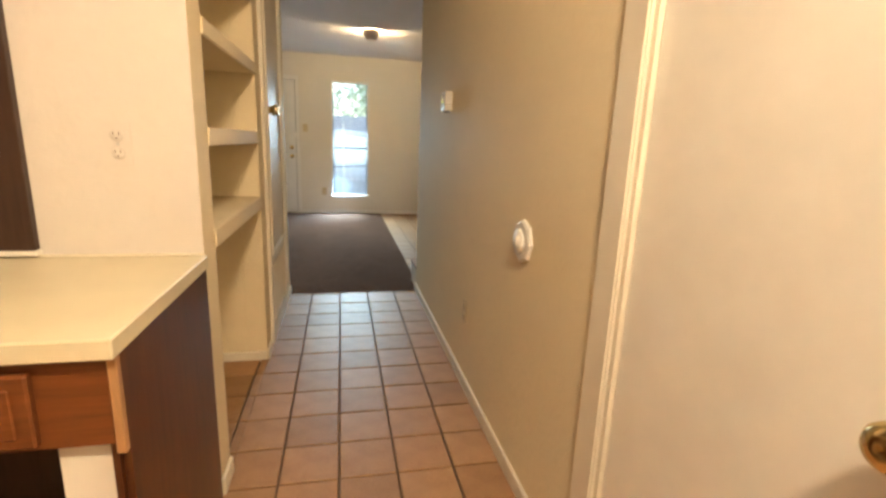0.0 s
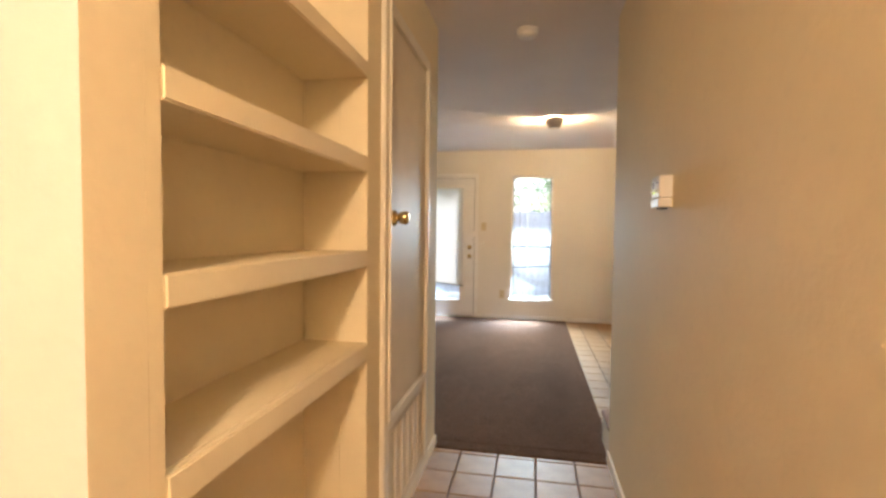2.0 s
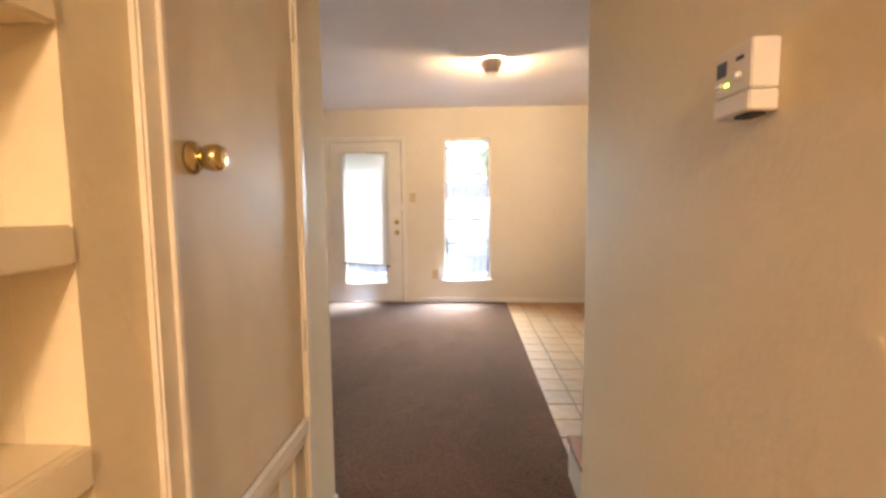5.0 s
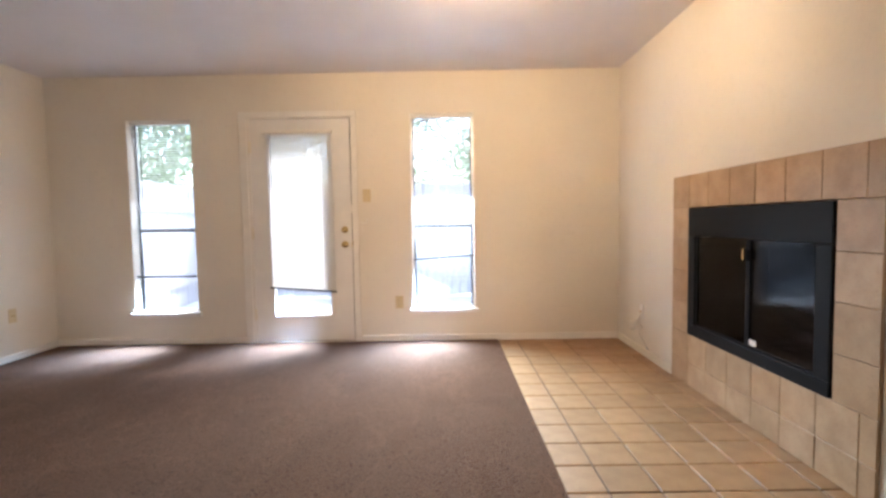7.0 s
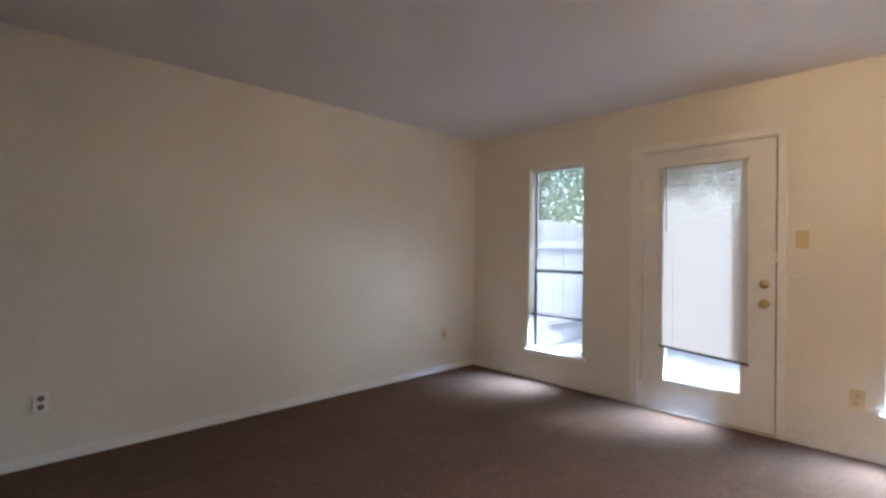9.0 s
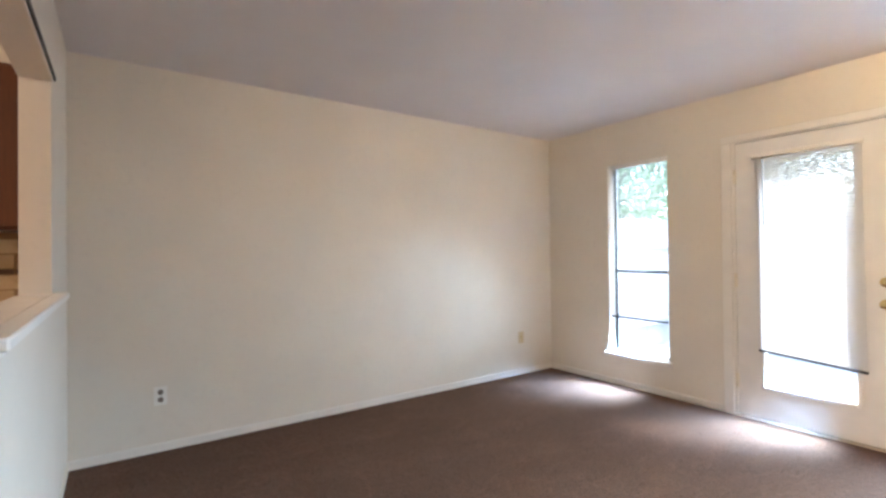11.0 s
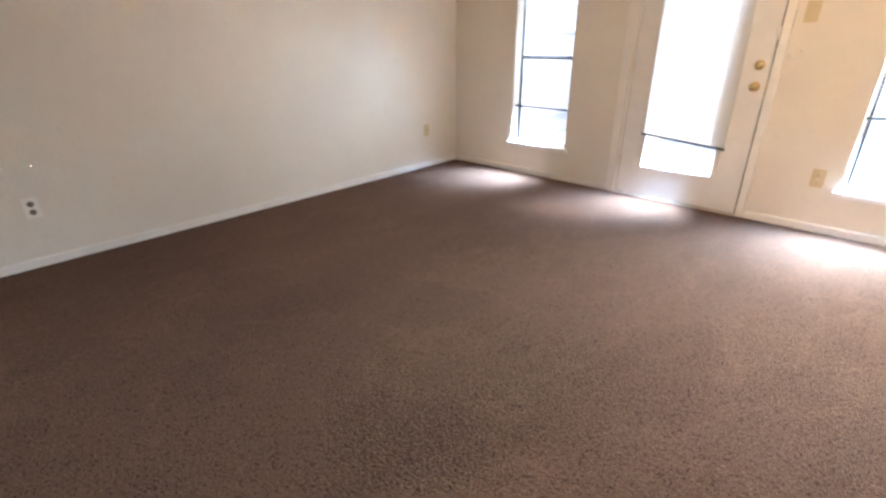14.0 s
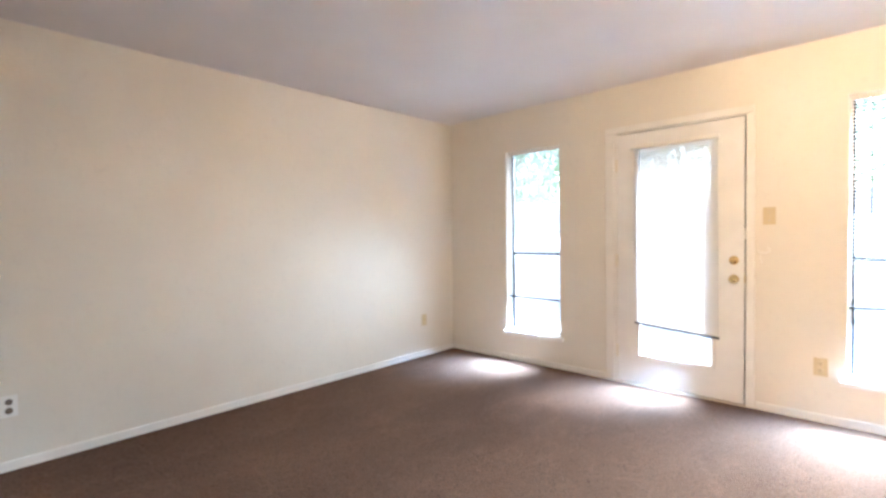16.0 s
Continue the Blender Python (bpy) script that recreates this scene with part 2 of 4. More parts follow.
def lathe(profile, at, axis="z", steps=24):
    """A turned solid: profile is (radius, height) along the axis from at."""
    bm = bmesh.new()
    rings = []
    for r, h in profile:
        rings.append([bm.verts.new((max(r, 1e-4) * math.cos(2 * math.pi * i / steps), max(r, 1e-4) * math.sin(2 * math.pi * i / steps), h)) for i in range(steps)])
    for a, b in zip(rings, rings[1:]):
        for i in range(steps):
            bm.faces.new((a[i], a[(i + 1) % steps], b[(i + 1) % steps], b[i])).smooth = steps > 8
    bm.faces.new(rings[0][::-1])
    bm.faces.new(rings[-1])
    turn = {"z": Matrix.Identity(4), "-z": pose(0, 0, 0, 180), "x": pose(0, 0, 0, 0, 90), "-x": pose(0, 0, 0, 0, -90), "y": pose(0, 0, 0, -90), "-y": pose(0, 0, 0, 90)}[axis]
    bmesh.ops.transform(bm, matrix=Matrix.Translation(at) @ turn, verts=bm.verts[:])
    bmesh.ops.recalc_face_normals(bm, faces=bm.faces[:])
    return bm


def tube(points, r, steps=8):
    """A round bar along points."""
    bm = bmesh.new()
    pts = [Vector(p) for p in points]
    rings = []
    for i, p in enumerate(pts):
        d = (pts[min(i + 1, len(pts) - 1)] - pts[max(i - 1, 0)]).normalized()
        q = d.to_track_quat("Z", "Y").to_matrix()
        rr = r[i] if isinstance(r, (list, tuple)) else r
        rings.append([bm.verts.new(p + q @ Vector((rr * math.cos(2 * math.pi * k / steps), rr * math.sin(2 * math.pi * k / steps), 0))) for k in range(steps)])
    for a, b in zip(rings, rings[1:]):
        for k in range(steps):
            bm.faces.new((a[k], a[(k + 1) % steps], b[(k + 1) % steps], b[k])).smooth = True
    bm.faces.new(rings[0][::-1])
    bm.faces.new(rings[-1])
    bmesh.ops.recalc_face_normals(bm, faces=bm.faces[:])
    return bm


def mesh_of(name, bm, material):
    me = bpy.data.meshes.new(name)
    bm.to_mesh(me)
    bm.free()
    me.materials.append(material)
    return me


def part(name, bm, material, parent=None, label=""):
    ob = new(name, mesh_of(name, bm, material))
    ob.parent = parent
    return tagged(ob, label)


def struct(name, bm, material, label, category):
    return tagged(part(name, bm, material), label, category, kind="structure")


def thing(name, at, label, category, group=""):
    e = new(name)
    e.empty_display_size = 0.05
    e.location = at
    e["base"] = True
    return tagged(e, label, category, group)


def under(parent, name, bm, material, label=""):
    """A part given in world metres, under a thing whose base stands elsewhere."""
    loc = Vector((0, 0, 0))
    p = parent
    while p is not None:
        loc += p.location
        p = p.parent
    bmesh.ops.translate(bm, verts=bm.verts[:], vec=-loc)
    return part(name, bm, material, parent, label)


# ---- large structure ----
def wall_with_holes(a0, a1, b0, b1, axis, holes, z0=SLAB, z1=H):
    """Boxes of a wall that runs along axis from a0 to a1, b0 to b1 thick, round holes (lo, hi, bottom, top)."""
    specs = []
    at = a0
    for lo, hi, bot, top in sorted(holes):
        specs.append((at, lo, z0, z1))
        if bot > z0 + 0.002:
            specs.append((lo, hi, z0, bot))
        if top < z1 - 0.002:
            specs.append((lo, hi, top, z1))
        at = hi
    specs.append((at, a1, z0, z1))
    if axis == "x":
        return [(p, b0, q, r, b1, s) for p, r, q, s in specs]
    return [(b0, p, q, b1, r, s) for p, r, q, s in specs]


W1 = (-2.442, -1.845, 0.295, 2.06)
W2 = (0.134, 0.715, 0.295, 2.08)
DOOR = (-1.362, -0.393, SLAB, 2.068)
NICHE = (2.09, 3.0, SLAB, 2.32)
CLOSET = (3.19, 3.862, 0.07, 2.115)
PASS = (-2.38, -0.98, 1.065, 2.03)
ENTRY = (0.53, 1.365, SLAB, 2.05)
FIRE = (5.925, 7.058, 0.345, 1.155)

struct("wall_north", boxes(*wall_with_holes(WEST - 0.12, EAST + 0.12, NORTH, NORTH + 0.14, "x", [W1, DOOR, W2])), M_WALL, "cream textured living room wall with two narrow windows and a door", "wall")
struct("wall_west", boxes((WEST - 0.12, SOUTH - 0.12, SLAB, WEST, NORTH - 0.0005, H)), M_WALL, "long plain cream living room wall", "wall")
struct("wall_east", boxes(*wall_with_holes(4.06, NORTH - 0.0005, EAST, EAST + 0.12, "y", [FIRE])), M_WALL, "cream wall round the tiled fireplace", "wall")
struct("wall_living_south", boxes((HALL_E + 0.12, 4.06, SLAB, EAST, 4.18, H)), M_WALL, "cream wall beside the hall opening", "wall")
struct("wall_hall_east", boxes(*wall_with_holes(SOUTH, 4.18, HALL_E, HALL_E + 0.12, "y", [ENTRY])), M_HALL, "cream orange-peel hall wall", "wall")
struct("wall_hall_west", boxes(
    *wall_with_holes(2.06, 4.18, HALL_W - 0.10, HALL_W, "y", [NICHE, CLOSET]),
    (-0.47, 2.0605, SLAB, HALL_W - 0.1005, NICHE[0], H), (-0.47, NICHE[1], SLAB, HALL_W - 0.1005, NICHE[1] + 0.08, H),
    (-0.47, NICHE[0] + 0.0005, SLAB, -0.36, NICHE[1] - 0.0005, H), (-0.359, NICHE[0] + 0.0005, NICHE[3] + 0.0005, HALL_W - 0.1005, NICHE[1] - 0.0005, H)),
    M_HALL, "cream hall wall with a recessed shelf niche", "wall")
struct("wall_passthrough", boxes(*wall_with_holes(WEST, HALL_W - 0.1005, 4.125, 4.235, "x", [PASS])), M_WALL, "cream wall with a kitchen pass-through opening", "wall")
struct("wall_galley_east", boxes((-0.86, 2.0605, SLAB, -0.76, 4.1245, H)), M_WHITE, "plain kitchen wall behind the closet", "wall")
struct("wall_counter", boxes((-1.45, 1.96, SLAB, HALL_W, 2.0595, H)), M_WHITE, "pale cream wall behind the counter", "wall")
counter_wall = bpy.data.objects["wall_counter"].data
counter_wall.materials.append(M_HALL)
for p in counter_wall.polygons:
    p.material_index = 1 if p.normal.x > 0.9 else 0
struct("wall_south", boxes((WEST, SOUTH - 0.12, SLAB, HALL_E + 0.12, SOUTH - 0.0005, H)), M_WHITE, "plain pale kitchen wall", "wall")
struct("wall_closet_back", boxes((HALL_E + 0.14, 0.3, SLAB, HALL_E + 0.16, 1.6, H)), M_WHITE, "plain wall behind the closed hall door", "wall")
struct("ceiling", boxes((WEST - 0.12, SOUTH - 0.12, H, EAST + 0.12, NORTH + 0.14, H + 0.12)), M_CEIL, "off-white popcorn-textured ceiling", "ceiling")
struct("floor", boxes((WEST - 0.12, SOUTH - 0.12, -0.15, EAST + 0.12, NORTH + 0.14, SLAB)), M_GROUT, "grouted floor bed under tiles and carpet", "floor")
CARPET_Y, CARPET_X = 4.137, 0.915
cb = boxes((WEST + 0.001, 4.236, SLAB + 0.001, CARPET_X, NORTH - 0.001, 0.006), (HALL_W + 0.001, CARPET_Y, SLAB + 0.001, HALL_E - 0.001, 4.2355, 0.006), bevel=0.004)
struct("carpet", cb, M_CARPET, "brown flecked cut-pile carpet with vacuum marks", "carpet")


def base_run(name, x0, y0, x1, y1, material=M_TRIM, h=0.06):
    b = boxes((x0, y0, SLAB + 0.002, x1, y1, h), bevel=0.004)
    struct(name, b, material, "painted low wooden baseboard along the wall", "baseboard")


T = 0.012
base_run("baseboard", WEST, NORTH - T, DOOR[0] - 0.055, NORTH, M_TRIMW)
base_run("baseboard", DOOR[1] + 0.052, NORTH - T, EAST, NORTH, M_TRIMW, h=0.06)
base_run("baseboard", WEST, 4.235, WEST + T, NORTH - T, M_TRIMW)
base_run("baseboard", WEST + T, 4.235, HALL_W - 0.1, 4.242)
base_run("baseboard", EAST - T, 7.285, EAST, NORTH - T)
base_run("baseboard", EAST - T, 4.18, EAST, 5.70)
base_run("baseboard", HALL_E - T, 1.445, HALL_E, 4.18)
base_run("baseboard", HALL_E - T, SOUTH, HALL_E, 0.45)
base_run("baseboard", HALL_W, 3.92, HALL_W + T, 4.18)
base_run("baseboard", HALL_W, 3.0, HALL_W + T, 3.12)
base_run("baseboard", -0.36 + T, NICHE[1] - T, HALL_W - 0.002, NICHE[1], h=0.05)
base_run("baseboard", -0.36, NICHE[0], -0.36 + T, NICHE[1], h=0.05)
base_run("baseboard", HALL_W, 1.962, HALL_W + T, NICHE[0])

# low curb by the end of the hall wall
curb = thing("low_curb", (0.94, 4.29, SLAB), "low cream curb with a brown wooden top beside the hall wall end", "curb")
under(curb, "body", boxes((HALL_E + 0.004, 4.181, SLAB + 0.002, 1.01, 4.44, 0.165), bevel=0.004), M_TRIM)
under(curb, "cap", boxes((HALL_E - 0.004, 4.181, 0.1655, 1.015, 4.45, 0.19), bevel=0.005), wood("curb_cap_wood", (0.22, 0.10, 0.05), "y"), "worn brown wooden cap")


# ---- windows with raised mini blinds ----
def window(name, x0, x1, z0, z1, rail_l, rail_r):
    w = tagged(new(name), "narrow white single-hung window with a half-lowered mini blind", "window", kind="structure")
    w.location = ((x0 + x1) / 2, NORTH, z0)
    ya, yb = NORTH + 0.098, NORTH + 0.132
    f = 0.022
    under(w, "window_frame", boxes((x0, ya, z0, x0 + f, yb, z1), (x1 - f, ya, z0, x1, yb, z1), (x0 + f, ya, z0, x1 - f, yb, z0 + f), (x0 + f, ya, z1 - f, x1 - f, yb, z1)), M_STEEL, "thin aluminium frame")
    under(w, "sash_rail", boxes((x0 + f + 0.0125, ya - 0.012, 1.045, x1 - f - 0.0125, ya + 0.005, 1.075), bevel=0.003), M_RAIL)
    g = under(w, "pane", boxes((x0 + f, ya + 0.014, 1.075, x1 - f, ya + 0.018, z1 - f)), M_GLASS)
    g.visible_shadow = False
    g = under(w, "pane", boxes((x0 + f, ya + 0.006, z0 + f, x1 - f, ya + 0.010, 1.045)), M_GLASS)
    g.visible_shadow = False
    under(w, "sash_stile", boxes((x0 + f, ya - 0.010, z0 + f, x0 + f + 0.012, ya + 0.004, z1 - f)), M_BLACK, "dark sash channel")
    under(w, "sash_stile", boxes((x1 - f - 0.012, ya - 0.010, z0 + f, x1 - f, ya + 0.004, z1 - f)), M_BLACK, "dark sash channel")
    under(w, "jamb_liner", boxes((x0 + 0.0005, NORTH + 0.002, z0, x0 + 0.006, ya - 0.001, z1), (x1 - 0.006, NORTH + 0.002, z0, x1 - 0.0005, ya - 0.001, z1), (x0 + 0.006, NORTH + 0.002, z1 - 0.006, x1 - 0.006, ya - 0.001, z1 - 0.0005)), M_TRIMW)
    under(w, "window_sill", boxes((x0 - 0.025, NORTH - 0.035, z0 - 0.03, x1 + 0.03, NORTH - 0.0005, z0 + 0.004), (x0 + 0.0005, NORTH, z0 + 0.0005, x1 - 0.0005, ya - 0.001, z0 + 0.004), bevel=0.002), M_TRIMW, "white wooden sill")
    blind = thing("mini_blind", ((x0 + x1) / 2, NORTH + 0.055, z1), "white mini blind with open slats hanging in the window", "blind", "window blinds")
    under(blind, "headrail", boxes((x0 + 0.008, NORTH + 0.035, z1 - 0.034, x1 - 0.008, NORTH + 0.065, z1 - 0.008), bevel=0.002), M_TRIMW)
    n = 0
    pitch = 0.0215
    zt = z1 - 0.05
    low = max(rail_l, rail_r)
    me = mesh_of("slat", boxes((-(x1 - x0) / 2 + 0.012, -0.0125, -0.0004, (x1 - x0) / 2 - 0.012, 0, 0.0004), (-(x1 - x0) / 2 + 0.012, 0, -0.0004, (x1 - x0) / 2 - 0.012, 0.0125, 0.0004)), M_SLAT)
    while zt - n * pitch > low + 0.03:
        s = new("slat", me)
        s.parent = blind
        z = zt - n * pitch
        k = max(0.0, 1 - (z - low) / 0.4)
        s.location = (0, -0.005, z - z1)
        s.rotation_euler = (radians(-5), math.atan2(rail_l - rail_r, x1 - x0) * k, 0)
        n += 1
    for xx in (x0 + 0.09, x1 - 0.09):
        under(blind, "ladder_cord", tube([(xx, NORTH + 0.037, z1 - 0.03), (xx, NORTH + 0.037, low)], 0.0009, 5), M_CABLE)
    under(blind, "wand", tube([(x0 + 0.11, NORTH + 0.028, z1 - 0.035), (x0 + 0.112, NORTH + 0.026, z1 - 0.75)], 0.003, 6), M_RAIL, "clear grey tilt wand")
    r = boxes((x0 + 0.008, NORTH + 0.036, -0.008, x1 - 0.008, NORTH + 0.062, 0.008), bevel=0.002)
    for v in r.verts:
        v.co.z += rail_l + (rail_r - rail_l) * (v.co.x - x0) / (x1 - x0)
    under(blind, "bottom_rail", r, M_RAIL, "grey bottom rail")


window("window_1", *W1, 0.632, 0.628)
window("window_2", *W2, 0.752, 0.785)


# ---- patio door with its hanging blind ----
def knob(parent, at, axis, r=0.028):
    k = under(parent, "door_knob", lathe([(0.033, 0.0), (0.033, 0.005), (0.028, 0.010), (0.015, 0.014), (0.015, 0.022), (r * 0.85, 0.028), (r, 0.040), (r * 0.98, 0.054), (r * 0.8, 0.062), (r * 0.3, 0.064), (0.0, 0.062)], at, axis), M_BRASS, "polished brass knob")
    return k


def hinge(parent, at, along):
    x, y, z = at
    d = (0.012, 0.004) if along == "x" else (0.004, 0.012)
    h = under(parent, "hinge", boxes((x - d[0], y - d[1], z - 0.05, x + d[0], y + d[1], z + 0.05), bevel=0.001), M_TRIM, "painted hinge")
    under(h, "pin", tube([(x, y - 0.006 if along == "x" else y, z - 0.053), (x, y - 0.006 if along == "x" else y, z + 0.053)], 0.006, 8), M_TRIM)


dx0, dx1 = -1.315, -0.412
door = tagged(new("door_1"), "white patio door with a full-length glass pane, closed", "door", kind="structure")
door.location = ((dx0 + dx1) / 2, NORTH, 0.015)
gy0, gy1, gz0, gz1 = -1.14, -0.615, 0.255, 1.905
dy0, dy1 = NORTH + 0.004, NORTH + 0.048
under(door, "leaf", boxes((dx0, dy0, 0.018, gy0, dy1, 2.048), (gy1, dy0, 0.018, dx1, dy1, 2.048), (gy0, dy0, 0.018, gy1, dy1, gz0), (gy0, dy0, gz1, gy1, dy1, 2.048)), M_DOOR)
b = 0.022
under(door, "glazing_bead", boxes((gy0 - b, dy0 - 0.008, gz0 - b, gy0 + 0.004, dy0 + 0.004, gz1 + b), (gy1 - 0.004, dy0 - 0.008, gz0 - b, gy1 + b, dy0 + 0.004, gz1 + b), (gy0 + 0.0045, dy0 - 0.008, gz0 - b, gy1 - 0.0045, dy0 + 0.004, gz0 + 0.004), (gy0 + 0.0045, dy0 - 0.008, gz1 - 0.004, gy1 - 0.0045, dy0 + 0.004, gz1 + b), bevel=0.003), M_DOOR)
pane = under(door, "pane", boxes((gy0, dy0 + 0.018, gz0, gy1, dy0 + 0.024, gz1)), M_GLASS)
pane.visible_shadow = False
under(door, "door_frame", boxes((DOOR[0], NORTH + 0.001, SLAB, dx0 - 0.004, NORTH + 0.139, 2.068), (dx1 + 0.007, NORTH + 0.001, SLAB, DOOR[1], NORTH + 0.139, 2.068), (dx0 - 0.004, NORTH + 0.001, 2.055, dx1 + 0.007, NORTH + 0.139, 2.068)), M_TRIMW)
under(door, "casing", boxes((DOOR[0] - 0.050, NORTH - 0.014, SLAB, DOOR[0] + 0.022, NORTH - 0.0005, 2.062), (DOOR[1] - 0.006, NORTH - 0.014, SLAB, DOOR[1] + 0.046, NORTH - 0.0005, 2.062), (DOOR[0] - 0.050, NORTH - 0.014, 2.0625, DOOR[1] + 0.046, NORTH - 0.0005, 2.115), bevel=0.004), M_TRIMW, "white painted casing")
# Dark strips in the gaps stand in for the shade round the leaf.
under(door, "gap_shade_strip", boxes((dx0 - 0.0035, NORTH + 0.014, 0.0125, dx0 - 0.0005, NORTH + 0.04, 2.0515), (dx1 + 0.0005, NORTH + 0.014, 0.0125, dx1 + 0.0035, NORTH + 0.04, 2.0515), (dx0, NORTH + 0.014, 2.0485, dx1, NORTH + 0.04, 2.0515), (dx0, NORTH + 0.010, 0.0125, dx1, NORTH + 0.04, 0.0175)), M_SLOT, "dark strip standing in for shade in the door gap")
under(door, "threshold", boxes((DOOR[0], NORTH - 0.02, SLAB + 0.001, DOOR[1], NORTH + 0.139, 0.012), bevel=0.003), M_PAN, "dull metal threshold")
for zz in (0.27, 1.02, 1.80):
    hinge(door, (dx0 - 0.003, NORTH - 0.004, zz), "x")
knob(door, (-0.475, dy0, 0.905), "-y", 0.026)
bolt = under(door, "deadbolt", lathe([(0.032, 0), (0.032, 0.006), (0.027, 0.016), (0.012, 0.018), (0.0, 0.019)], (-0.475, dy0, 1.040), "-y"), M_BRASS, "brass deadbolt")
under(bolt, "thumb_turn", boxes((-0.479, dy0 - 0.034, 1.026, -0.471, dy0 - 0.017, 1.054), bevel=0.002), M_BRASS)
under(door, "strike_plate", boxes((dx1 + 0.003, NORTH - 0.017, 0.885, dx1 + 0.012, NORTH - 0.0145, 0.935)), M_BRASS)
under(door, "alarm_sensor", boxes((dx1 - 0.004, NORTH - 0.028, 1.19, dx1 + 0.014, NORTH - 0.015, 1.27), bevel=0.003), M_TRIMW, "small white contact sensor")

db = thing("door_blind", (-0.87, NORTH - 0.02, 1.93), "white closed mini blind hanging crooked on the patio door", "blind", "window blinds")
bx0, bx1 = -1.165, -0.575
under(db, "headrail", boxes((bx0 - 0.03, NORTH - 0.034, 1.915, bx1 + 0.01, NORTH - 0.0055, 1.945), bevel=0.003), M_TRIMW)
me = mesh_of("slat", boxes((-(bx1 - bx0) / 2, -0.0125, -0.0004, (bx1 - bx0) / 2, 0.0, 0.0004), (-(bx1 - bx0) / 2, 0.0, -0.0004, (bx1 - bx0) / 2, 0.0125, 0.0004)), M_SLAT)
N_SLAT = 68
for i in range(N_SLAT):
    s = new("slat", me)
    s.parent = db
    k = i / (N_SLAT - 1)
    zl = 1.905 - k * (1.905 - 0.535)
    zr = 1.905 - k * (1.905 - 0.495)
    s.location = (0.010 * k, 0.004, (zl + zr) / 2 - 1.93)
    s.rotation_euler = (radians(54), math.atan2(zl - zr, bx1 - bx0), 0)
for xx in (bx0 + 0.09, bx1 - 0.09):
    under(db, "ladder_cord", tube([(xx, NORTH - 0.027, 1.915), (xx + 0.01, NORTH - 0.027, 0.515)], 0.0009, 5), M_CABLE)
under(db, "wand", tube([(bx0 + 0.045, NORTH - 0.034, 1.91), (bx0 + 0.047, NORTH - 0.036, 1.42)], 0.003, 6), M_RAIL, "clear grey tilt wand")
r = boxes((bx0, NORTH - 0.028, -0.008, bx1 + 0.012, NORTH - 0.006, 0.008), bevel=0.002)
for v in r.verts:
    v.co.z += 0.520 - 0.048 * (v.co.x - bx0) / (bx1 - bx0)
under(db, "bottom_rail", r, M_RAIL, "grey bottom rail hanging at a slant")


# ---- wall plates ----
def plate(at, normal, kind, ivory=True, dark=False, painted=False):
    """A wall plate whose back rests at at; normal is the way it faces: -y, x, -x."""
    lab = {"outlet": "duplex outlet plate set low on the wall", "switch": "single toggle switch plate beside the door", "coax": "blank cable plate set low on the wall"}[kind]
    e = new({"outlet": "outlet", "switch": "light_switch", "coax": "cable_plate"}[kind])
    tagged(e, ("ivory " if ivory else "white ") + lab, {"outlet": "outlet", "switch": "light switch", "coax": "wall plate"}[kind])
    e.location = at
    e.rotation_euler = (0, 0, {"-y": 0, "x": math.pi / 2, "-x": -math.pi / 2}[normal])
    mat = M_WHITE if painted else M_PLATE if ivory else M_PLATEW
    part("cover", boxes((-0.037, -0.0055, -0.059, 0.037, -0.0005, 0.059), bevel=0.0024, seg=2), mat, e)
    if kind == "outlet":
        for dz in (-0.024, 0.024):
            s = part("socket", lathe([(0.0165, 0), (0.0165, 0.003), (0.0155, 0.004), (0, 0.004)], (0, -0.0055, dz), "-y", 16), M_SOCKET if dark else mat, e, "dark brown socket face" if dark else "")
            part("slot", boxes((-0.008, -0.0102, dz - 0.001, -0.0055, -0.0090, dz + 0.009), (0.0055, -0.0102, dz - 0.001, 0.008, -0.0090, dz + 0.009), (-0.002, -0.0102, dz - 0.011, 0.002, -0.0090, dz - 0.006)), M_SOCKET if painted else M_SLOT, s)
        part("screw", lathe([(0.003, 0), (0.003, 0.001), (0, 0.0015)], (0, -0.006, 0), "-y", 10), M_STEEL, e)
    elif kind == "switch":
        t = boxes((-0.004, -0.018, -0.004, 0.004, -0.005, 0.008), bevel=0.001)
        part("toggle", t, mat, e)
        for dz in (-0.03, 0.03):
            part("screw", lathe([(0.003, 0), (0.003, 0.001), (0, 0.0015)], (0, -0.006, dz), "-y", 10), M_STEEL, e)
    else:
        part("connector", lathe([(0.006, 0), (0.005, 0.012), (0, 0.013)], (0, -0.0055, 0), "-y", 12), M_BRASS, e)
    return e


plate((0.010, NORTH, 0.364), "-y", "outlet")
plate((-0.267, NORTH, 1.347), "-y", "switch")
plate((WEST, 4.70, 0.357), "x", "outlet", False, True)
plate((WEST, 7.87, 0.378), "x", "coax", True)
plate((EAST, 7.80, 0.345), "-x", "coax", False)
plate((HALL_E, 2.605, 0.387), "-x", "outlet")
plate((-0.322, 1.96, 1.157), "-y", "outlet", False, painted=True)

clip = thing("cord_hook", (-0.30, NORTH, 1.10), "small white plastic hook and cord end on the wall", "hook")
under(clip, "hook", tube([(-0.335, NORTH - 0.004, 1.105), (-0.315, NORTH - 0.016, 1.10), (-0.285, NORTH - 0.018, 1.095), (-0.265, NORTH - 0.012, 1.105), (-0.262, NORTH - 0.005, 1.125), (-0.28, NORTH - 0.005, 1.13)], 0.0055), M_TRIMW)
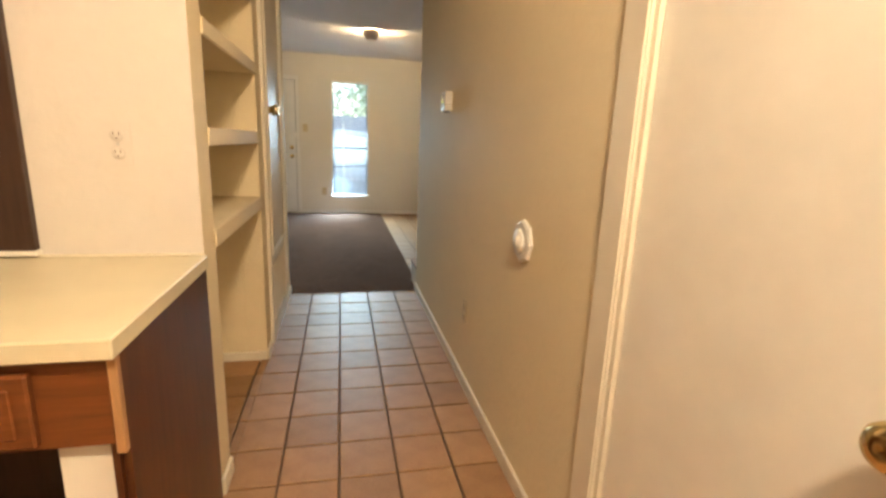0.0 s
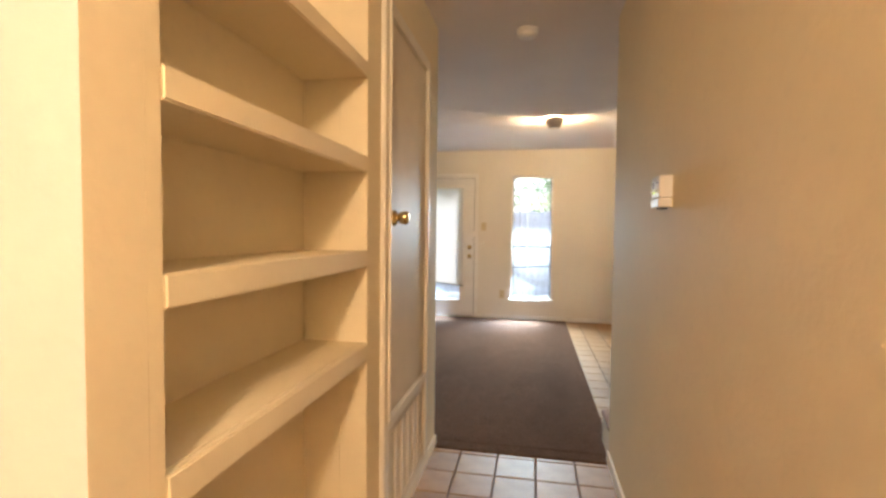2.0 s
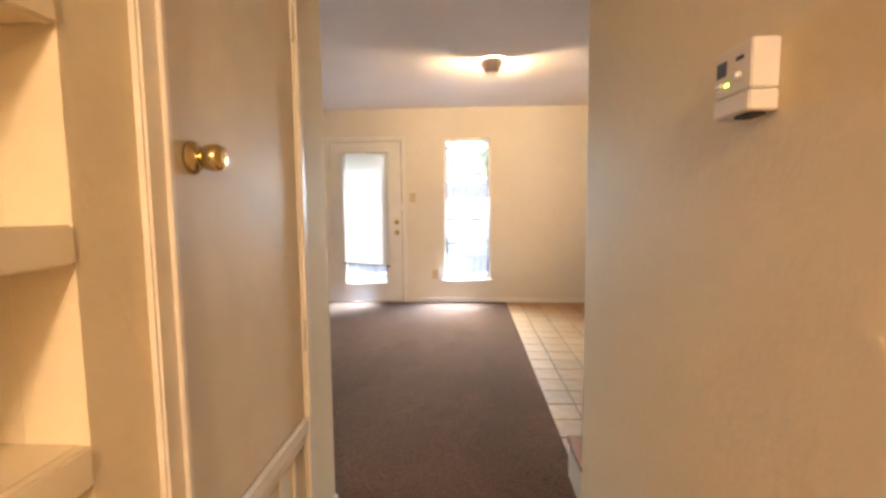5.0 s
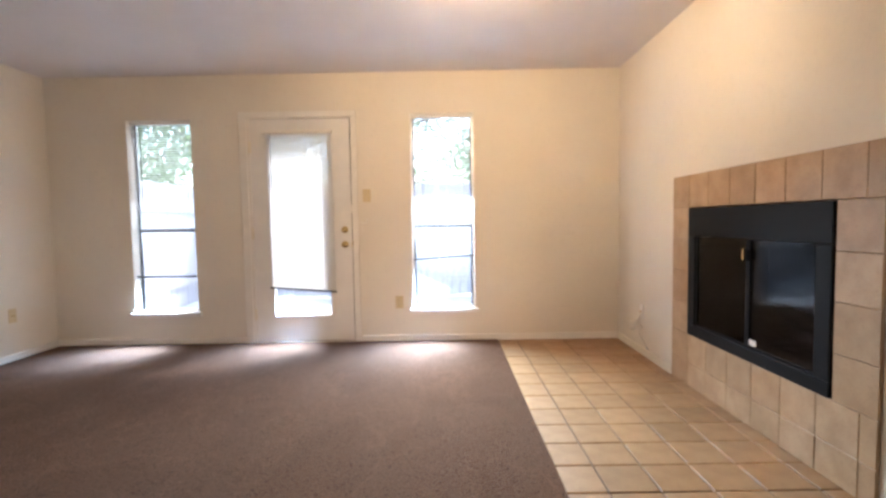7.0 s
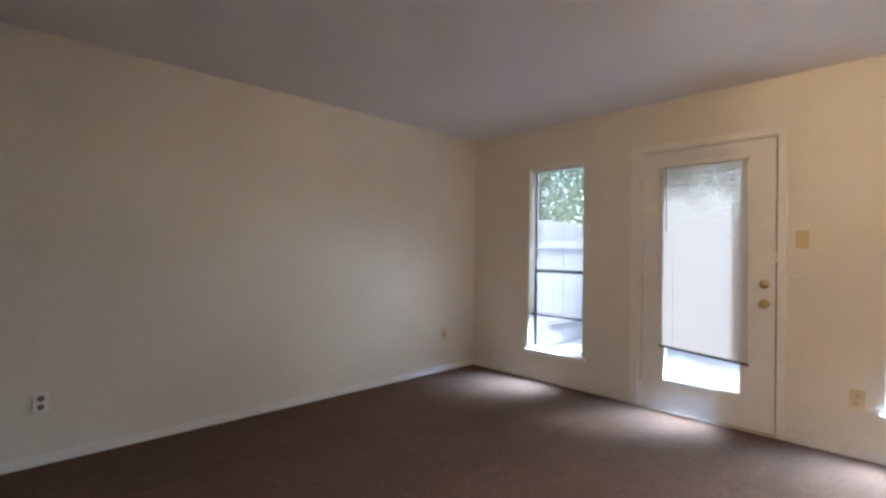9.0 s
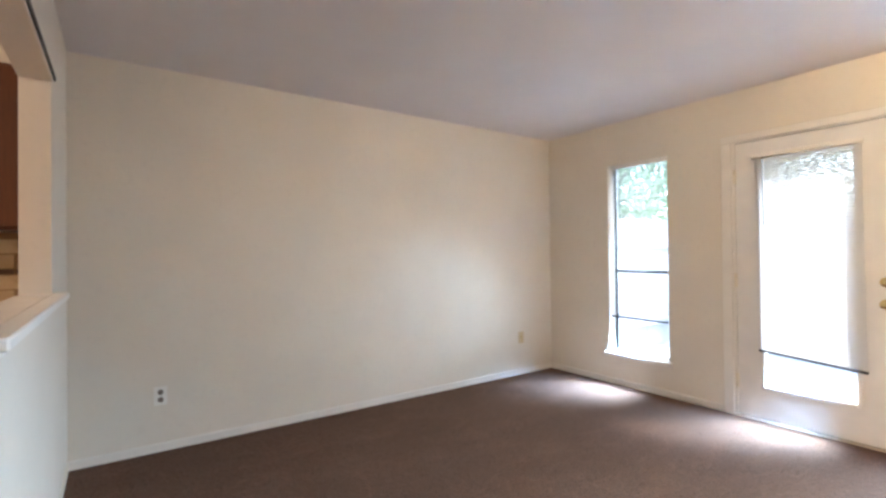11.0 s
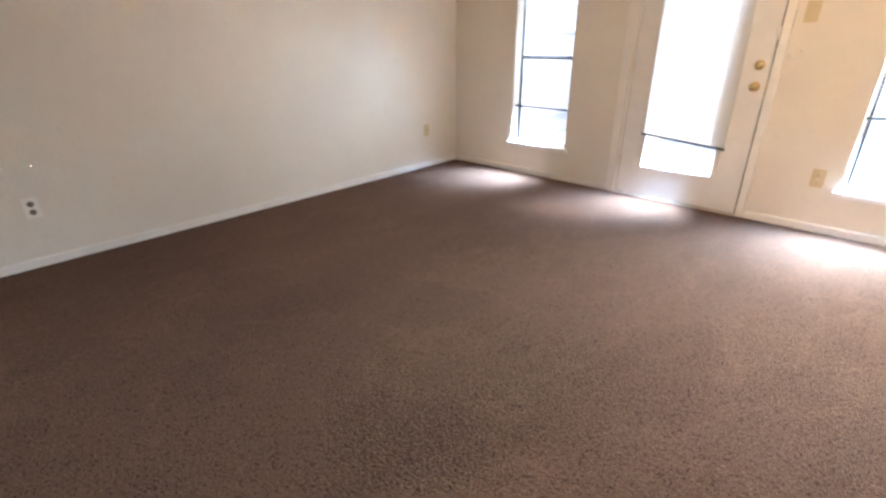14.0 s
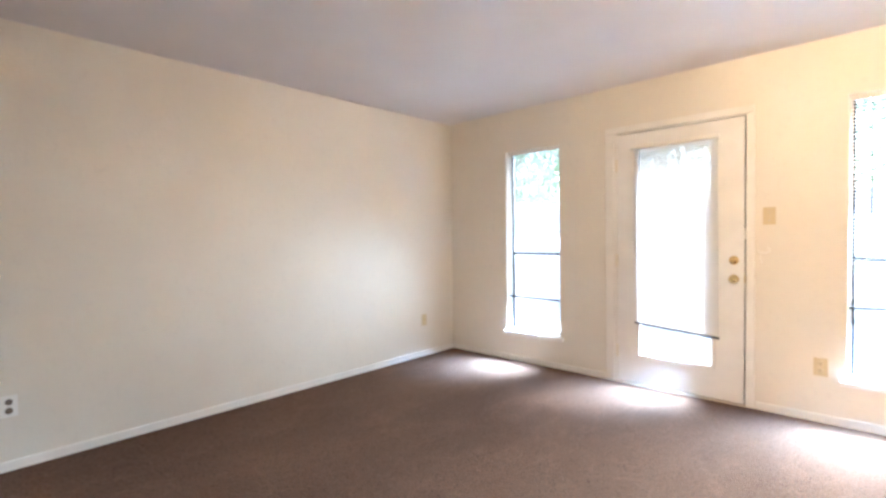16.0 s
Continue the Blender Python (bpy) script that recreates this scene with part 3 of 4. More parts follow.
under(clip, "cord", tube([(-0.312, NORTH - 0.006, 1.10), (-0.316, NORTH - 0.006, 1.06), (-0.308, NORTH - 0.006, 1.02)], 0.003), M_TRIMW)

# coiled cable under the corner plate
coil = [(EAST - 0.055 - 0.038 * math.sin(a + 0.3 * math.sin(a * 0.31)), 7.80 + 0.055 * math.cos(a), 0.225 + 0.030 * math.sin(a * 0.93) + 0.010 * math.sin(a * 0.23)) for a in [i * 0.35 for i in range(64)]]
tail = [(EAST - 0.05, 7.74, 0.19), (EAST - 0.05, 7.68, 0.14), (EAST - 0.05, 7.60, 0.105)]
cable = thing("coiled_cable", (EAST - 0.01, 7.83, 0.20), "white coaxial cable coiled and hung below its plate", "cable")
under(cable, "coil", tube([(EAST - 0.018, 7.80, 0.34), (EAST - 0.022, 7.80, 0.29)] + coil + tail, 0.0075, 6), M_CABLE)
under(cable, "plug", tube([tail[-1], (EAST - 0.051, 7.575, 0.096)], 0.006, 8), M_STEEL, "metal screw connector")

# ---- fireplace ----
fp = thing("fireplace", (EAST, 6.49, 0), "built-in fireplace with tan tile surround and black glass doors", "fireplace")
fy0, fy1, fz0, fz1 = FIRE
under(fp, "mortar_bed", boxes((EAST - 0.006, 5.71, 0.001, EAST - 0.0005, fy0, 1.372), (EAST - 0.006, fy1, 0.001, EAST - 0.0005, 7.272, 1.372), (EAST - 0.006, fy0, 0.001, EAST - 0.0005, fy1, fz0), (EAST - 0.006, fy0, fz1, EAST - 0.0005, fy1, 1.372)), M_FGROUT)


def fire_tile(y0, z0, y1, z1):
    g = 0.0015
    d = random.uniform(0, 0.0015)
    under(fp, "tile", boxes((EAST - 0.014 - d, y0 + g, z0 + g, EAST - 0.0062, y1 - g, z1 - g), bevel=0.0025), M_FTILE)


ycols = [(fy1, 7.272)] + [(max(a - 0.2118, 5.71), a) for a in [fy1 - 0.2118 * i for i in range(7)] if a > 5.75]
for a, c in ycols:
    fire_tile(a, fz1 + 0.006, c, 1.372)
    fire_tile(a, 0.155, c, fz0 - 0.003)
    fire_tile(a, 0.002, c, 0.155)
for z0_, z1_ in ((fz0 - 0.003, 0.54), (0.54, 0.75), (0.75, 0.955), (0.955, fz1 + 0.006)):
    fire_tile(fy1 + 0.004, z0_, 7.272, z1_)
    fire_tile(5.71, z0_, fy0 - 0.004, z1_)
under(fp, "firebox_frame", boxes((EAST - 0.022, fy0 + 0.002, fz1 - 0.175, EAST + 0.02, fy1 - 0.002, fz1 + 0.003), (EAST - 0.022, fy0 + 0.002, fz0 - 0.002, EAST + 0.02, fy1 - 0.002, fz0 + 0.065), (EAST - 0.022, fy1 - 0.085, fz0 + 0.0655, EAST + 0.02, fy1 - 0.002, fz1 - 0.1755), (EAST - 0.022, fy0 + 0.002, fz0 + 0.0655, EAST + 0.02, fy0 + 0.085, fz1 - 0.1755), bevel=0.004), M_BLACK, "black painted steel frame")
under(fp, "firebox", boxes((EAST + 0.50, fy0, fz0, EAST + 0.52, fy1, fz1), (EAST + 0.121, fy0 - 0.02, fz0, EAST + 0.50, fy0 - 0.0005, fz1), (EAST + 0.121, fy1 + 0.0005, fz0, EAST + 0.50, fy1 + 0.02, fz1), (EAST + 0.0, fy0 + 0.0005, fz0 - 0.02, EAST + 0.5, fy1 - 0.0005, fz0 + 0.02), (EAST + 0.121, fy0, fz1, EAST + 0.52, fy1, fz1 + 0.02)), M_SOOT, "soot-black firebox lining")
ymid = 6.47
for a, c in ((fy0 + 0.086, ymid - 0.002), (ymid + 0.002, fy1 - 0.086)):
    dr = under(fp, "glass_door", boxes((EAST - 0.006, a, fz0 + 0.067, EAST - 0.001, c, fz1 - 0.177)), M_DARKGLASS, "smoked glass door")
    under(dr, "door_rim", boxes((EAST - 0.012, a, fz0 + 0.067, EAST + 0.002, a + 0.012, fz1 - 0.177), (EAST - 0.012, c - 0.012, fz0 + 0.067, EAST + 0.002, c, fz1 - 0.177), (EAST - 0.012, a + 0.0125, fz0 + 0.067, EAST + 0.002, c - 0.0125, fz0 + 0.078)), M_BLACK)
    hy = ymid + (0.018 if a > ymid else -0.018)
    under(dr, "handle", boxes((EAST - 0.032, hy - 0.005, 0.87, EAST - 0.0125, hy + 0.005, 0.93), bevel=0.003), M_BRASS if a > ymid else M_BLACK, "small door handle")
under(fp, "grate", boxes(*[(EAST + 0.12, 6.15 + i * 0.13, fz0 + 0.08, EAST + 0.38, 6.165 + i * 0.13, fz0 + 0.095) for i in range(6)], (EAST + 0.13, 6.12, fz0 + 0.0655, EAST + 0.145, 6.86, fz0 + 0.0795), (EAST + 0.35, 6.12, fz0 + 0.0655, EAST + 0.365, 6.86, fz0 + 0.0795)), M_BLACK, "iron grate bars")
for yy, zz, rr in ((6.5, 0.48, 0.05), (6.42, 0.49, 0.045), (6.5, 0.565, 0.04)):
    ln = [(EAST + 0.2 + 0.05 * math.sin(zz * 40), yy - 0.3, zz), (EAST + 0.24, yy, zz + 0.008), (EAST + 0.23 - 0.05 * math.sin(zz * 40), yy + 0.3, zz)]
    lg = thing("fire_log", (EAST + 0.23, yy, zz), "charred dark log on the fireplace grate", "log", "fireplace logs")
    under(lg, "log", tube(ln, [rr * 0.9, rr, rr * 0.85], 10), M_LOG)
under(fp, "label", boxes((EAST - 0.0085, 6.40, fz0 + 0.085, EAST - 0.0065, 6.455, fz0 + 0.115)), M_PLATEW, "small pale data label")

# ---- ceiling things ----
cl = thing("ceiling_light", (0.635, 6.42, H), "small brown metal ceiling spotlight shielding a lit warm bulb", "ceiling light")
under(cl, "canopy", lathe([(0.062, 0.0), (0.062, 0.008), (0.05, 0.012)], (0.635, 6.42, H), "-z"), M_TRIMW)


def half_shade():
    """A tapered bowl open on its north side, with a bottom plate."""
    bm = bmesh.new()
    steps, rows = 20, ((0.094, 0.0125), (0.096, 0.045), (0.072, 0.084), (0.054, 0.110))
    for r0 in (0.0, 0.003):
        rings = [[bm.verts.new(((r - r0) * math.cos(math.pi + math.pi * i / steps), (r - r0) * math.sin(math.pi + math.pi * i / steps), -h)) for i in range(steps + 1)] for r, h in rows]
        for p, q in zip(rings, rings[1:]):
            for i in range(steps):
                bm.faces.new((p[i], p[i + 1], q[i + 1], q[i])).smooth = True
    for z in (-0.110, -0.1135):
        bm.faces.new([bm.verts.new((0.050 * math.cos(2 * math.pi * i / steps), 0.050 * math.sin(2 * math.pi * i / steps) * (1.0 if i > steps / 2 else 1.1), z)) for i in range(steps)])
    bmesh.ops.translate(bm, verts=bm.verts[:], vec=(0.635, 6.42, H))
    return bm


under(cl, "shade", half_shade(), M_PAN, "tapered brown metal shade")
under(cl, "bulb", lathe([(0.012, 0.0), (0.013, 0.02), (0.020, 0.034), (0.020, 0.046), (0.012, 0.056), (0.0, 0.058)], (0.635, 6.41, H - 0.0125), "-z"), M_BULB, "glowing warm bulb")
sd = thing("smoke_detector", (0.385, 4.27, H), "round white smoke detector on the hall ceiling", "smoke detector")
under(sd, "base", lathe([(0.065, 0.0), (0.065, 0.012)], (0.385, 4.27, H), "-z"), M_TRIMW)
under(sd, "cover", lathe([(0.060, 0.0), (0.058, 0.018), (0.045, 0.030), (0.0, 0.032)], (0.385, 4.27, H - 0.0122), "-z"), M_TRIMW)

# ---- hall: thermostat, octagonal plate, entry door ----
th = thing("thermostat", (HALL_E, 3.137, 1.43), "white wall thermostat with a grey screen and lower flap", "thermostat")
TA, TB = 3.088, 3.186
under(th, "body", boxes((HALL_E - 0.042, TA, 1.400, HALL_E - 0.0005, TB, 1.472), bevel=0.003), M_PLASTIC)
under(th, "flap", boxes((HALL_E - 0.044, TA, 1.368, HALL_E - 0.0005, TB, 1.3985), bevel=0.003), M_PLASTIC)
under(th, "screen", boxes((HALL_E - 0.0435, 3.153, 1.433, HALL_E - 0.0418, 3.180, 1.456)), M_LCD, "dark grey display")
under(th, "badge", boxes((HALL_E - 0.0435, 3.108, 1.447, HALL_E - 0.0418, 3.126, 1.453)), M_RAIL)
for yy in (3.177, 3.165):
    under(th, "button", lathe([(0.0042, 0), (0.0042, 0.004), (0, 0.005)], (HALL_E - 0.0418, yy, 1.419), "-x", 12), M_TRIMW)
under(th, "indicator", boxes((HALL_E - 0.0438, 3.146, 1.416, HALL_E - 0.0418, 3.155, 1.420)), M_LED, "lit yellow-green indicator")
under(th, "slider", lathe([(0.006, 0), (0.005, 0.006), (0, 0.007)], (HALL_E - 0.0418, 3.118, 1.425), "-x", 12), M_TRIMW)
under(th, "vent_slot", boxes((HALL_E - 0.035, 3.10, 1.363, HALL_E - 0.012, 3.14, 1.3675)), M_SLOT)

oc = thing("octagonal_wall_plate", (HALL_E, 1.92, 0.885), "white octagonal plastic plate with a stepped round centre", "wall plate")
under(oc, "plate", lathe([(0.074, 0.0), (0.074, 0.010), (0.066, 0.016), (0.0, 0.0165)], (HALL_E - 0.0005, 1.92, 0.885), "-x", 8), M_TRIMW)
under(oc, "cap", lathe([(0.042, 0.0), (0.040, 0.010), (0.024, 0.012), (0.022, 0.018), (0.0, 0.019)], (HALL_E - 0.0168, 1.92, 0.885), "-x", 24), M_TRIMW)

ed = tagged(new("door_2"), "plain white flush hall door, closed, with a brass knob", "door", kind="structure")
ed.location = (HALL_E, 0.95, 0)
under(ed, "leaf", boxes((HALL_E + 0.012, ENTRY[0] + 0.018, 0.008, HALL_E + 0.05, ENTRY[1] - 0.018, 2.03), bevel=0.002), M_TRIMW)
under(ed, "door_frame", boxes((HALL_E + 0.001, ENTRY[0], SLAB, HALL_E + 0.119, ENTRY[0] + 0.016, 2.05), (HALL_E + 0.001, ENTRY[1] - 0.016, SLAB, HALL_E + 0.119, ENTRY[1], 2.05), (HALL_E + 0.001, ENTRY[0] + 0.016, 2.034, HALL_E + 0.119, ENTRY[1] - 0.016, 2.05)), M_TRIM)
under(ed, "casing", boxes((HALL_E - 0.016, ENTRY[1] - 0.008, SLAB, HALL_E - 0.0005, ENTRY[1] + 0.080, 2.115), (HALL_E - 0.016, ENTRY[0] - 0.066, SLAB, HALL_E - 0.0005, ENTRY[0] + 0.008, 2.115), (HALL_E - 0.016, ENTRY[0] + 0.0085, 2.045, HALL_E - 0.0005, ENTRY[1] - 0.0085, 2.115), bevel=0.005, seg=2), M_TRIM, "cream painted casing")
knob(ed, (HALL_E + 0.012, 0.80, 0.90), "-x", 0.029)
for zz in (0.3, 1.57):
    hinge(ed, (HALL_E - 0.001, ENTRY[1] - 0.016, zz), "y")

# ---- hall: niche shelves, closet door, return grille ----
for top, th_ in ((1.852, 0.052), (1.535, 0.054), (1.213, 0.056), (0.893, 0.062)):
    sh = thing("niche_shelf", (-0.24, 2.545, top - th_), "thick cream painted shelf built into the hall niche", "shelf", "niche shelves")
    under(sh, "board", boxes((-0.359, NICHE[0] + 0.001, top - 0.022, HALL_W - 0.018, NICHE[1] - 0.001, top)), M_HALL)
    under(sh, "underside", boxes((-0.359, NICHE[0] + 0.001, top - th_ + 0.004, HALL_W - 0.018, NICHE[1] - 0.001, top - 0.0225)), M_HALL)
    under(sh, "front_edge", boxes((HALL_W - 0.0175, NICHE[0] + 0.001, top - th_, HALL_W + 0.004, NICHE[1] - 0.001, top + 0.001), bevel=0.004, seg=2), M_HALL, "rounded painted front edge")

cd = tagged(new("door_3"), "cream flush closet door above a return-air grille, closed", "door", kind="structure")
cd.location = (HALL_W, 3.52, 0.5)
under(cd, "leaf", boxes((HALL_W - 0.026, 3.202, 0.545, HALL_W + 0.008, 3.846, 2.098), bevel=0.002), M_CLOSET)
under(cd, "casing", boxes((HALL_W + 0.0005, 3.135, 0.020, HALL_W + 0.020, 3.196, 2.165), (HALL_W + 0.0005, 3.852, 0.080, HALL_W + 0.018, 3.912, 2.165), (HALL_W + 0.0005, 3.1965, 2.104, HALL_W + 0.018, 3.8515, 2.165), (HALL_W + 0.0005, 3.1965, 0.490, HALL_W + 0.018, 3.8515, 0.540), bevel=0.005, seg=2), M_TRIM, "cream moulded casing")
under(cd, "casing_bead", boxes((HALL_W + 0.0205, 3.178, 0.54, HALL_W + 0.030, 3.195, 2.165), (HALL_W + 0.0185, 3.853, 0.54, HALL_W + 0.026, 3.866, 2.12), bevel=0.003), M_TRIM)
knob(cd, (HALL_W + 0.008, 3.285, 1.334), "x", 0.027)
for zz in (0.82, 1.80):
    hinge(cd, (HALL_W + 0.014, 3.849, zz), "y")

gr = thing("return_air_grille", (HALL_W, 3.52, 0.28), "cream stamped-steel return-air grille below the closet door", "vent")
ga, gb, gc, gd = 3.20, 3.87, 0.075, 0.485
under(gr, "backing", boxes((HALL_W - 0.02, ga, gc, HALL_W - 0.014, gb - 0.01, gd)), M_SLOT)
under(gr, "frame", boxes((HALL_W + 0.0005, ga, gc, HALL_W + 0.010, ga + 0.03, gd), (HALL_W + 0.0005, gb - 0.03, gc, HALL_W + 0.010, gb, gd), (HALL_W + 0.0005, ga + 0.0305, gc, HALL_W + 0.010, gb - 0.0305, gc + 0.035), (HALL_W + 0.0005, ga + 0.0305, gd - 0.03, HALL_W + 0.010, gb - 0.0305, gd), bevel=0.003), M_CLOSET)
NB = 6
span = (gb - ga - 0.06) / NB
for i in range(1, NB):
    yy = ga + 0.03 + i * span
    under(gr, "mullion", boxes((HALL_W - 0.004, yy - 0.006, gc + 0.0355, HALL_W + 0.009, yy + 0.006, gd - 0.0305)), M_CLOSET)
lou = mesh_of("louver", boxes((-0.009, -span / 2 + 0.0065, -0.001, 0.009, span / 2 - 0.0065, 0.001)), M_CLOSET)
for i in range(NB):
    for k in range(24):
        s = new("louver", lou)
        s.parent = gr
        s.location = (-0.003, ga + 0.03 + (i + 0.5) * span - 3.52, gc + 0.044 + k * 0.0138 - 0.28)
        s.rotation_euler = (0, radians(35), 0)
under(gr, "lower_board", boxes((HALL_W + 0.0005, 3.197, SLAB + 0.002, HALL_W + 0.010, 3.915, 0.0745), bevel=0.003), M_TRIM)

# ---- counter by the hall ----
ct = thing("countertop", (-0.8, 1.65, 0.8), "cream laminate countertop with a square edge", "countertop")
under(ct, "top", boxes((-1.45, 1.335, 0.800, -0.115, 1.9585, 0.84), bevel=0.003), M_COUNTER)
under(ct, "caulk_strip", boxes((-1.45, 1.948, 0.8405, HALL_W - 0.002, 1.9585, 0.847), bevel=0.002), M_TRIM)
cbn = thing("base_cabinet", (-0.8, 1.65, SLAB), "red-brown wooden desk cabinet with an open knee space", "cabinet")
under(cbn, "end_panel", boxes((-0.137, 1.375, SLAB + 0.001, -0.122, 1.957, 0.7995), bevel=0.001), M_CAB, "dark brown end panel")
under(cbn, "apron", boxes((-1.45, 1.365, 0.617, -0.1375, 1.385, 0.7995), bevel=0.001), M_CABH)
under(cbn, "trim_strip", boxes((-0.138, 1.3575, 0.60, -0.121, 1.3745, 0.7995), bevel=0.002), wood("light_trim_strip", (0.42, 0.24, 0.11)), "worn lighter edge strip")
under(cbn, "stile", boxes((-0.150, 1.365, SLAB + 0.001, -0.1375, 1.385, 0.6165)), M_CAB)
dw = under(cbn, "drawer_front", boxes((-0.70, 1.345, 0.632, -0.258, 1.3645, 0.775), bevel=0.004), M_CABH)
under(dw, "raised_field", boxes((-0.675, 1.339, 0.655, -0.283, 1.3445, 0.752), bevel=0.003), M_CABH)
# Dark sheet stands in for the shaded depth of the knee space.
under(cbn, "knee_space_shade", boxes((-1.45, 1.94, SLAB + 0.001, -0.22, 1.957, 0.7995)), M_DARKWOOD)
under(cbn, "pale_post", boxes((-0.255, 1.395, SLAB + 0.001, -0.1505, 1.50, 0.612), bevel=0.002), M_TRIMW, "white painted post")
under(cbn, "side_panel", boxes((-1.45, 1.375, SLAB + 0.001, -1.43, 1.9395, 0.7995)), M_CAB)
pn = thing("wall_cabinet", (-0.9, 1.95, 0.85), "dark brown wooden panel cabinet on the counter wall", "cabinet")
under(pn, "panel", boxes((-1.40, 1.935, 0.862, -0.545, 1.9585, 2.30), bevel=0.002), M_DARKWOOD)
under(pn, "ledge", boxes((-1.40, 1.930, 0.8475, -0.540, 1.9585, 0.8615), bevel=0.002), M_TRIMW, "thin white ledge strip")
for zz in (1.12, 1.27):
    under(pn, "catch", lathe([(0.007, 0), (0.007, 0.004), (0, 0.006)], (-0.60, 1.935, zz), "-y", 12), M_STEEL, "small steel catch")

# Unseen base, added only to give the kitchen lamp a source.
kl = thing("kitchen_lamp_base", (0.42, 0.15, H), "plain round base over the kitchen lamp, added out of view", "ceiling light")
under(kl, "base", lathe([(0.11, 0), (0.11, 0.02)], (0.42, 0.15, H), "-z"), M_TRIMW)

# ---- kitchen seen through the pass-through ----
ps = thing("pass_through_ledge", (-1.68, 4.16, 1.09), "white painted ledge of the kitchen pass-through", "ledge")
under(ps, "board", boxes((PASS[0] + 0.001, 4.1150, 1.0655, PASS[1] - 0.001, 4.2340, 1.082)), M_TRIMW)
under(ps, "nosing", boxes((PASS[0] - 0.05, 4.2355, 1.055, PASS[1] + 0.03, 4.2950, 1.084), bevel=0.005), M_TRIMW)
under(ps, "apron", boxes((PASS[0] - 0.03, 4.2355, 1.01, PASS[1] + 0.015, 4.2500, 1.0545), bevel=0.003), M_TRIMW)
tr = thing("curtain_track", (-1.68, 4.22, 1.985), "thin dark track along the top of the pass-through", "track")
under(tr, "rail", boxes((PASS[0] - 0.02, 4.2355, 2.037, PASS[1], 4.2510, 2.059), bevel=0.002), M_SLOT)
under(tr, "lip", boxes((PASS[0] - 0.02, 4.2355, 2.027, PASS[1], 4.2440, 2.0365), bevel=0.002), M_TRIMW)
uc = thing("upper_cabinet", (-3.0, 3.3, 1.4), "red-brown wooden kitchen wall cabinet, closed", "cabinet")
under(uc, "body", boxes((WEST + 0.0005, 2.4, 1.385, -2.87, 4.1245, 2.23)), M_CAB)
for a in (2.42, 3.01, 3.60):
    d_ = under(uc, "door", boxes((-2.8695, a, 1.40, -2.85, a + 0.565, 2.215), bevel=0.004), M_CAB)
    under(d_, "knob", lathe([(0.006, 0), (0.006, 0.012), (0.014, 0.018), (0.0, 0.024)], (-2.8495, a + 0.04, 1.47), "x", 12), M_BRASS)
kc = thing("kitchen_counter", (-2.9, 3.3, SLAB), "kitchen base cabinets with a cream worktop", "cabinet")
under(kc, "body", boxes((WEST + 0.0005, 2.4, SLAB + 0.001, -2.57, 4.1245, 0.86)), M_CAB)
under(kc, "worktop", boxes((WEST + 0.0005, 2.4, 0.8605, -2.54, 4.1245, 0.90), bevel=0.003), M_COUNTER)
bs = thing("backsplash", (WEST, 3.3, 0.9), "tan stone subway tile backsplash with a dark accent strip", "backsplash")
under(bs, "mortar", boxes((WEST + 0.0005, 2.4, 0.901, WEST + 0.004, 4.1245, 1.384)), M_FGROUT)
rows_ = [(0.905, 0.985), (0.988, 1.068), (1.071, 1.151), (1.185, 1.265), (1.268, 1.348)]
tme = mesh_of("tile", boxes((0.0045, -0.079, -0.0385, 0.010, 0.079, 0.0385), bevel=0.0015), M_SPLASH)
for ri, (a, c) in enumerate(rows_):
    for k in range(10):
        s = new("tile", tme)
        s.parent = bs
        s.location = (0, 4.09 - 0.08 - k * 0.162 - (0.08 if ri % 2 else 0) - 3.3, (a + c) / 2 - 0.9)
sme = mesh_of("accent_tile", boxes((0.0045, -0.039, -0.013, 0.010, 0.039, 0.013), bevel=0.001), wood("accent_brown", (0.12, 0.07, 0.045), "y", 0.3))
for k in range(20):
    s = new("accent_tile", sme)
    s.parent = bs
    s.location = (0, 4.05 - k * 0.082 - 3.3, 1.168 - 0.9)

# ---- outside ----
struct("ground", boxes((-60, NORTH + 0.141, -0.3, 60, 120, -0.10)), M_CONCRETE, "pale concrete patio and ground", "ground")
def fence_run(at, turn, n, label):
    """A board fence n boards long that starts at at and runs along its own x."""
    f = tagged(new("fence"), label, "fence")
    f.location = at
    f.rotation_euler = (0, 0, radians(turn))
    for i in range(n):
        s = new("board", bme)
        s.parent = f
        s.location = (0.07 + i * 0.1385, random.uniform(-0.004, 0.004), random.uniform(0.02, 0.05))
        s.rotation_euler = (0, radians(random.uniform(-0.4, 0.4)), 0)
    for zz in (0.42, 1.50):
        part("rail", boxes((0.0, -0.050, zz - 0.1, n * 0.1385, -0.011, zz - 0.01), bevel=0.003), M_FENCE, f)
    return f


bme = mesh_of("board", boxes((-0.068, -0.009, 0.0, 0.068, 0.009, 1.76), bevel=0.003), M_FENCE)
fence_run((-3.40, 11.5, -0.1), 0, 68, "weathered pale grey board fence across the patio")
fence_run((-3.42, 8.60, -0.1), 90, 20, "weathered pale grey board fence beside the patio")


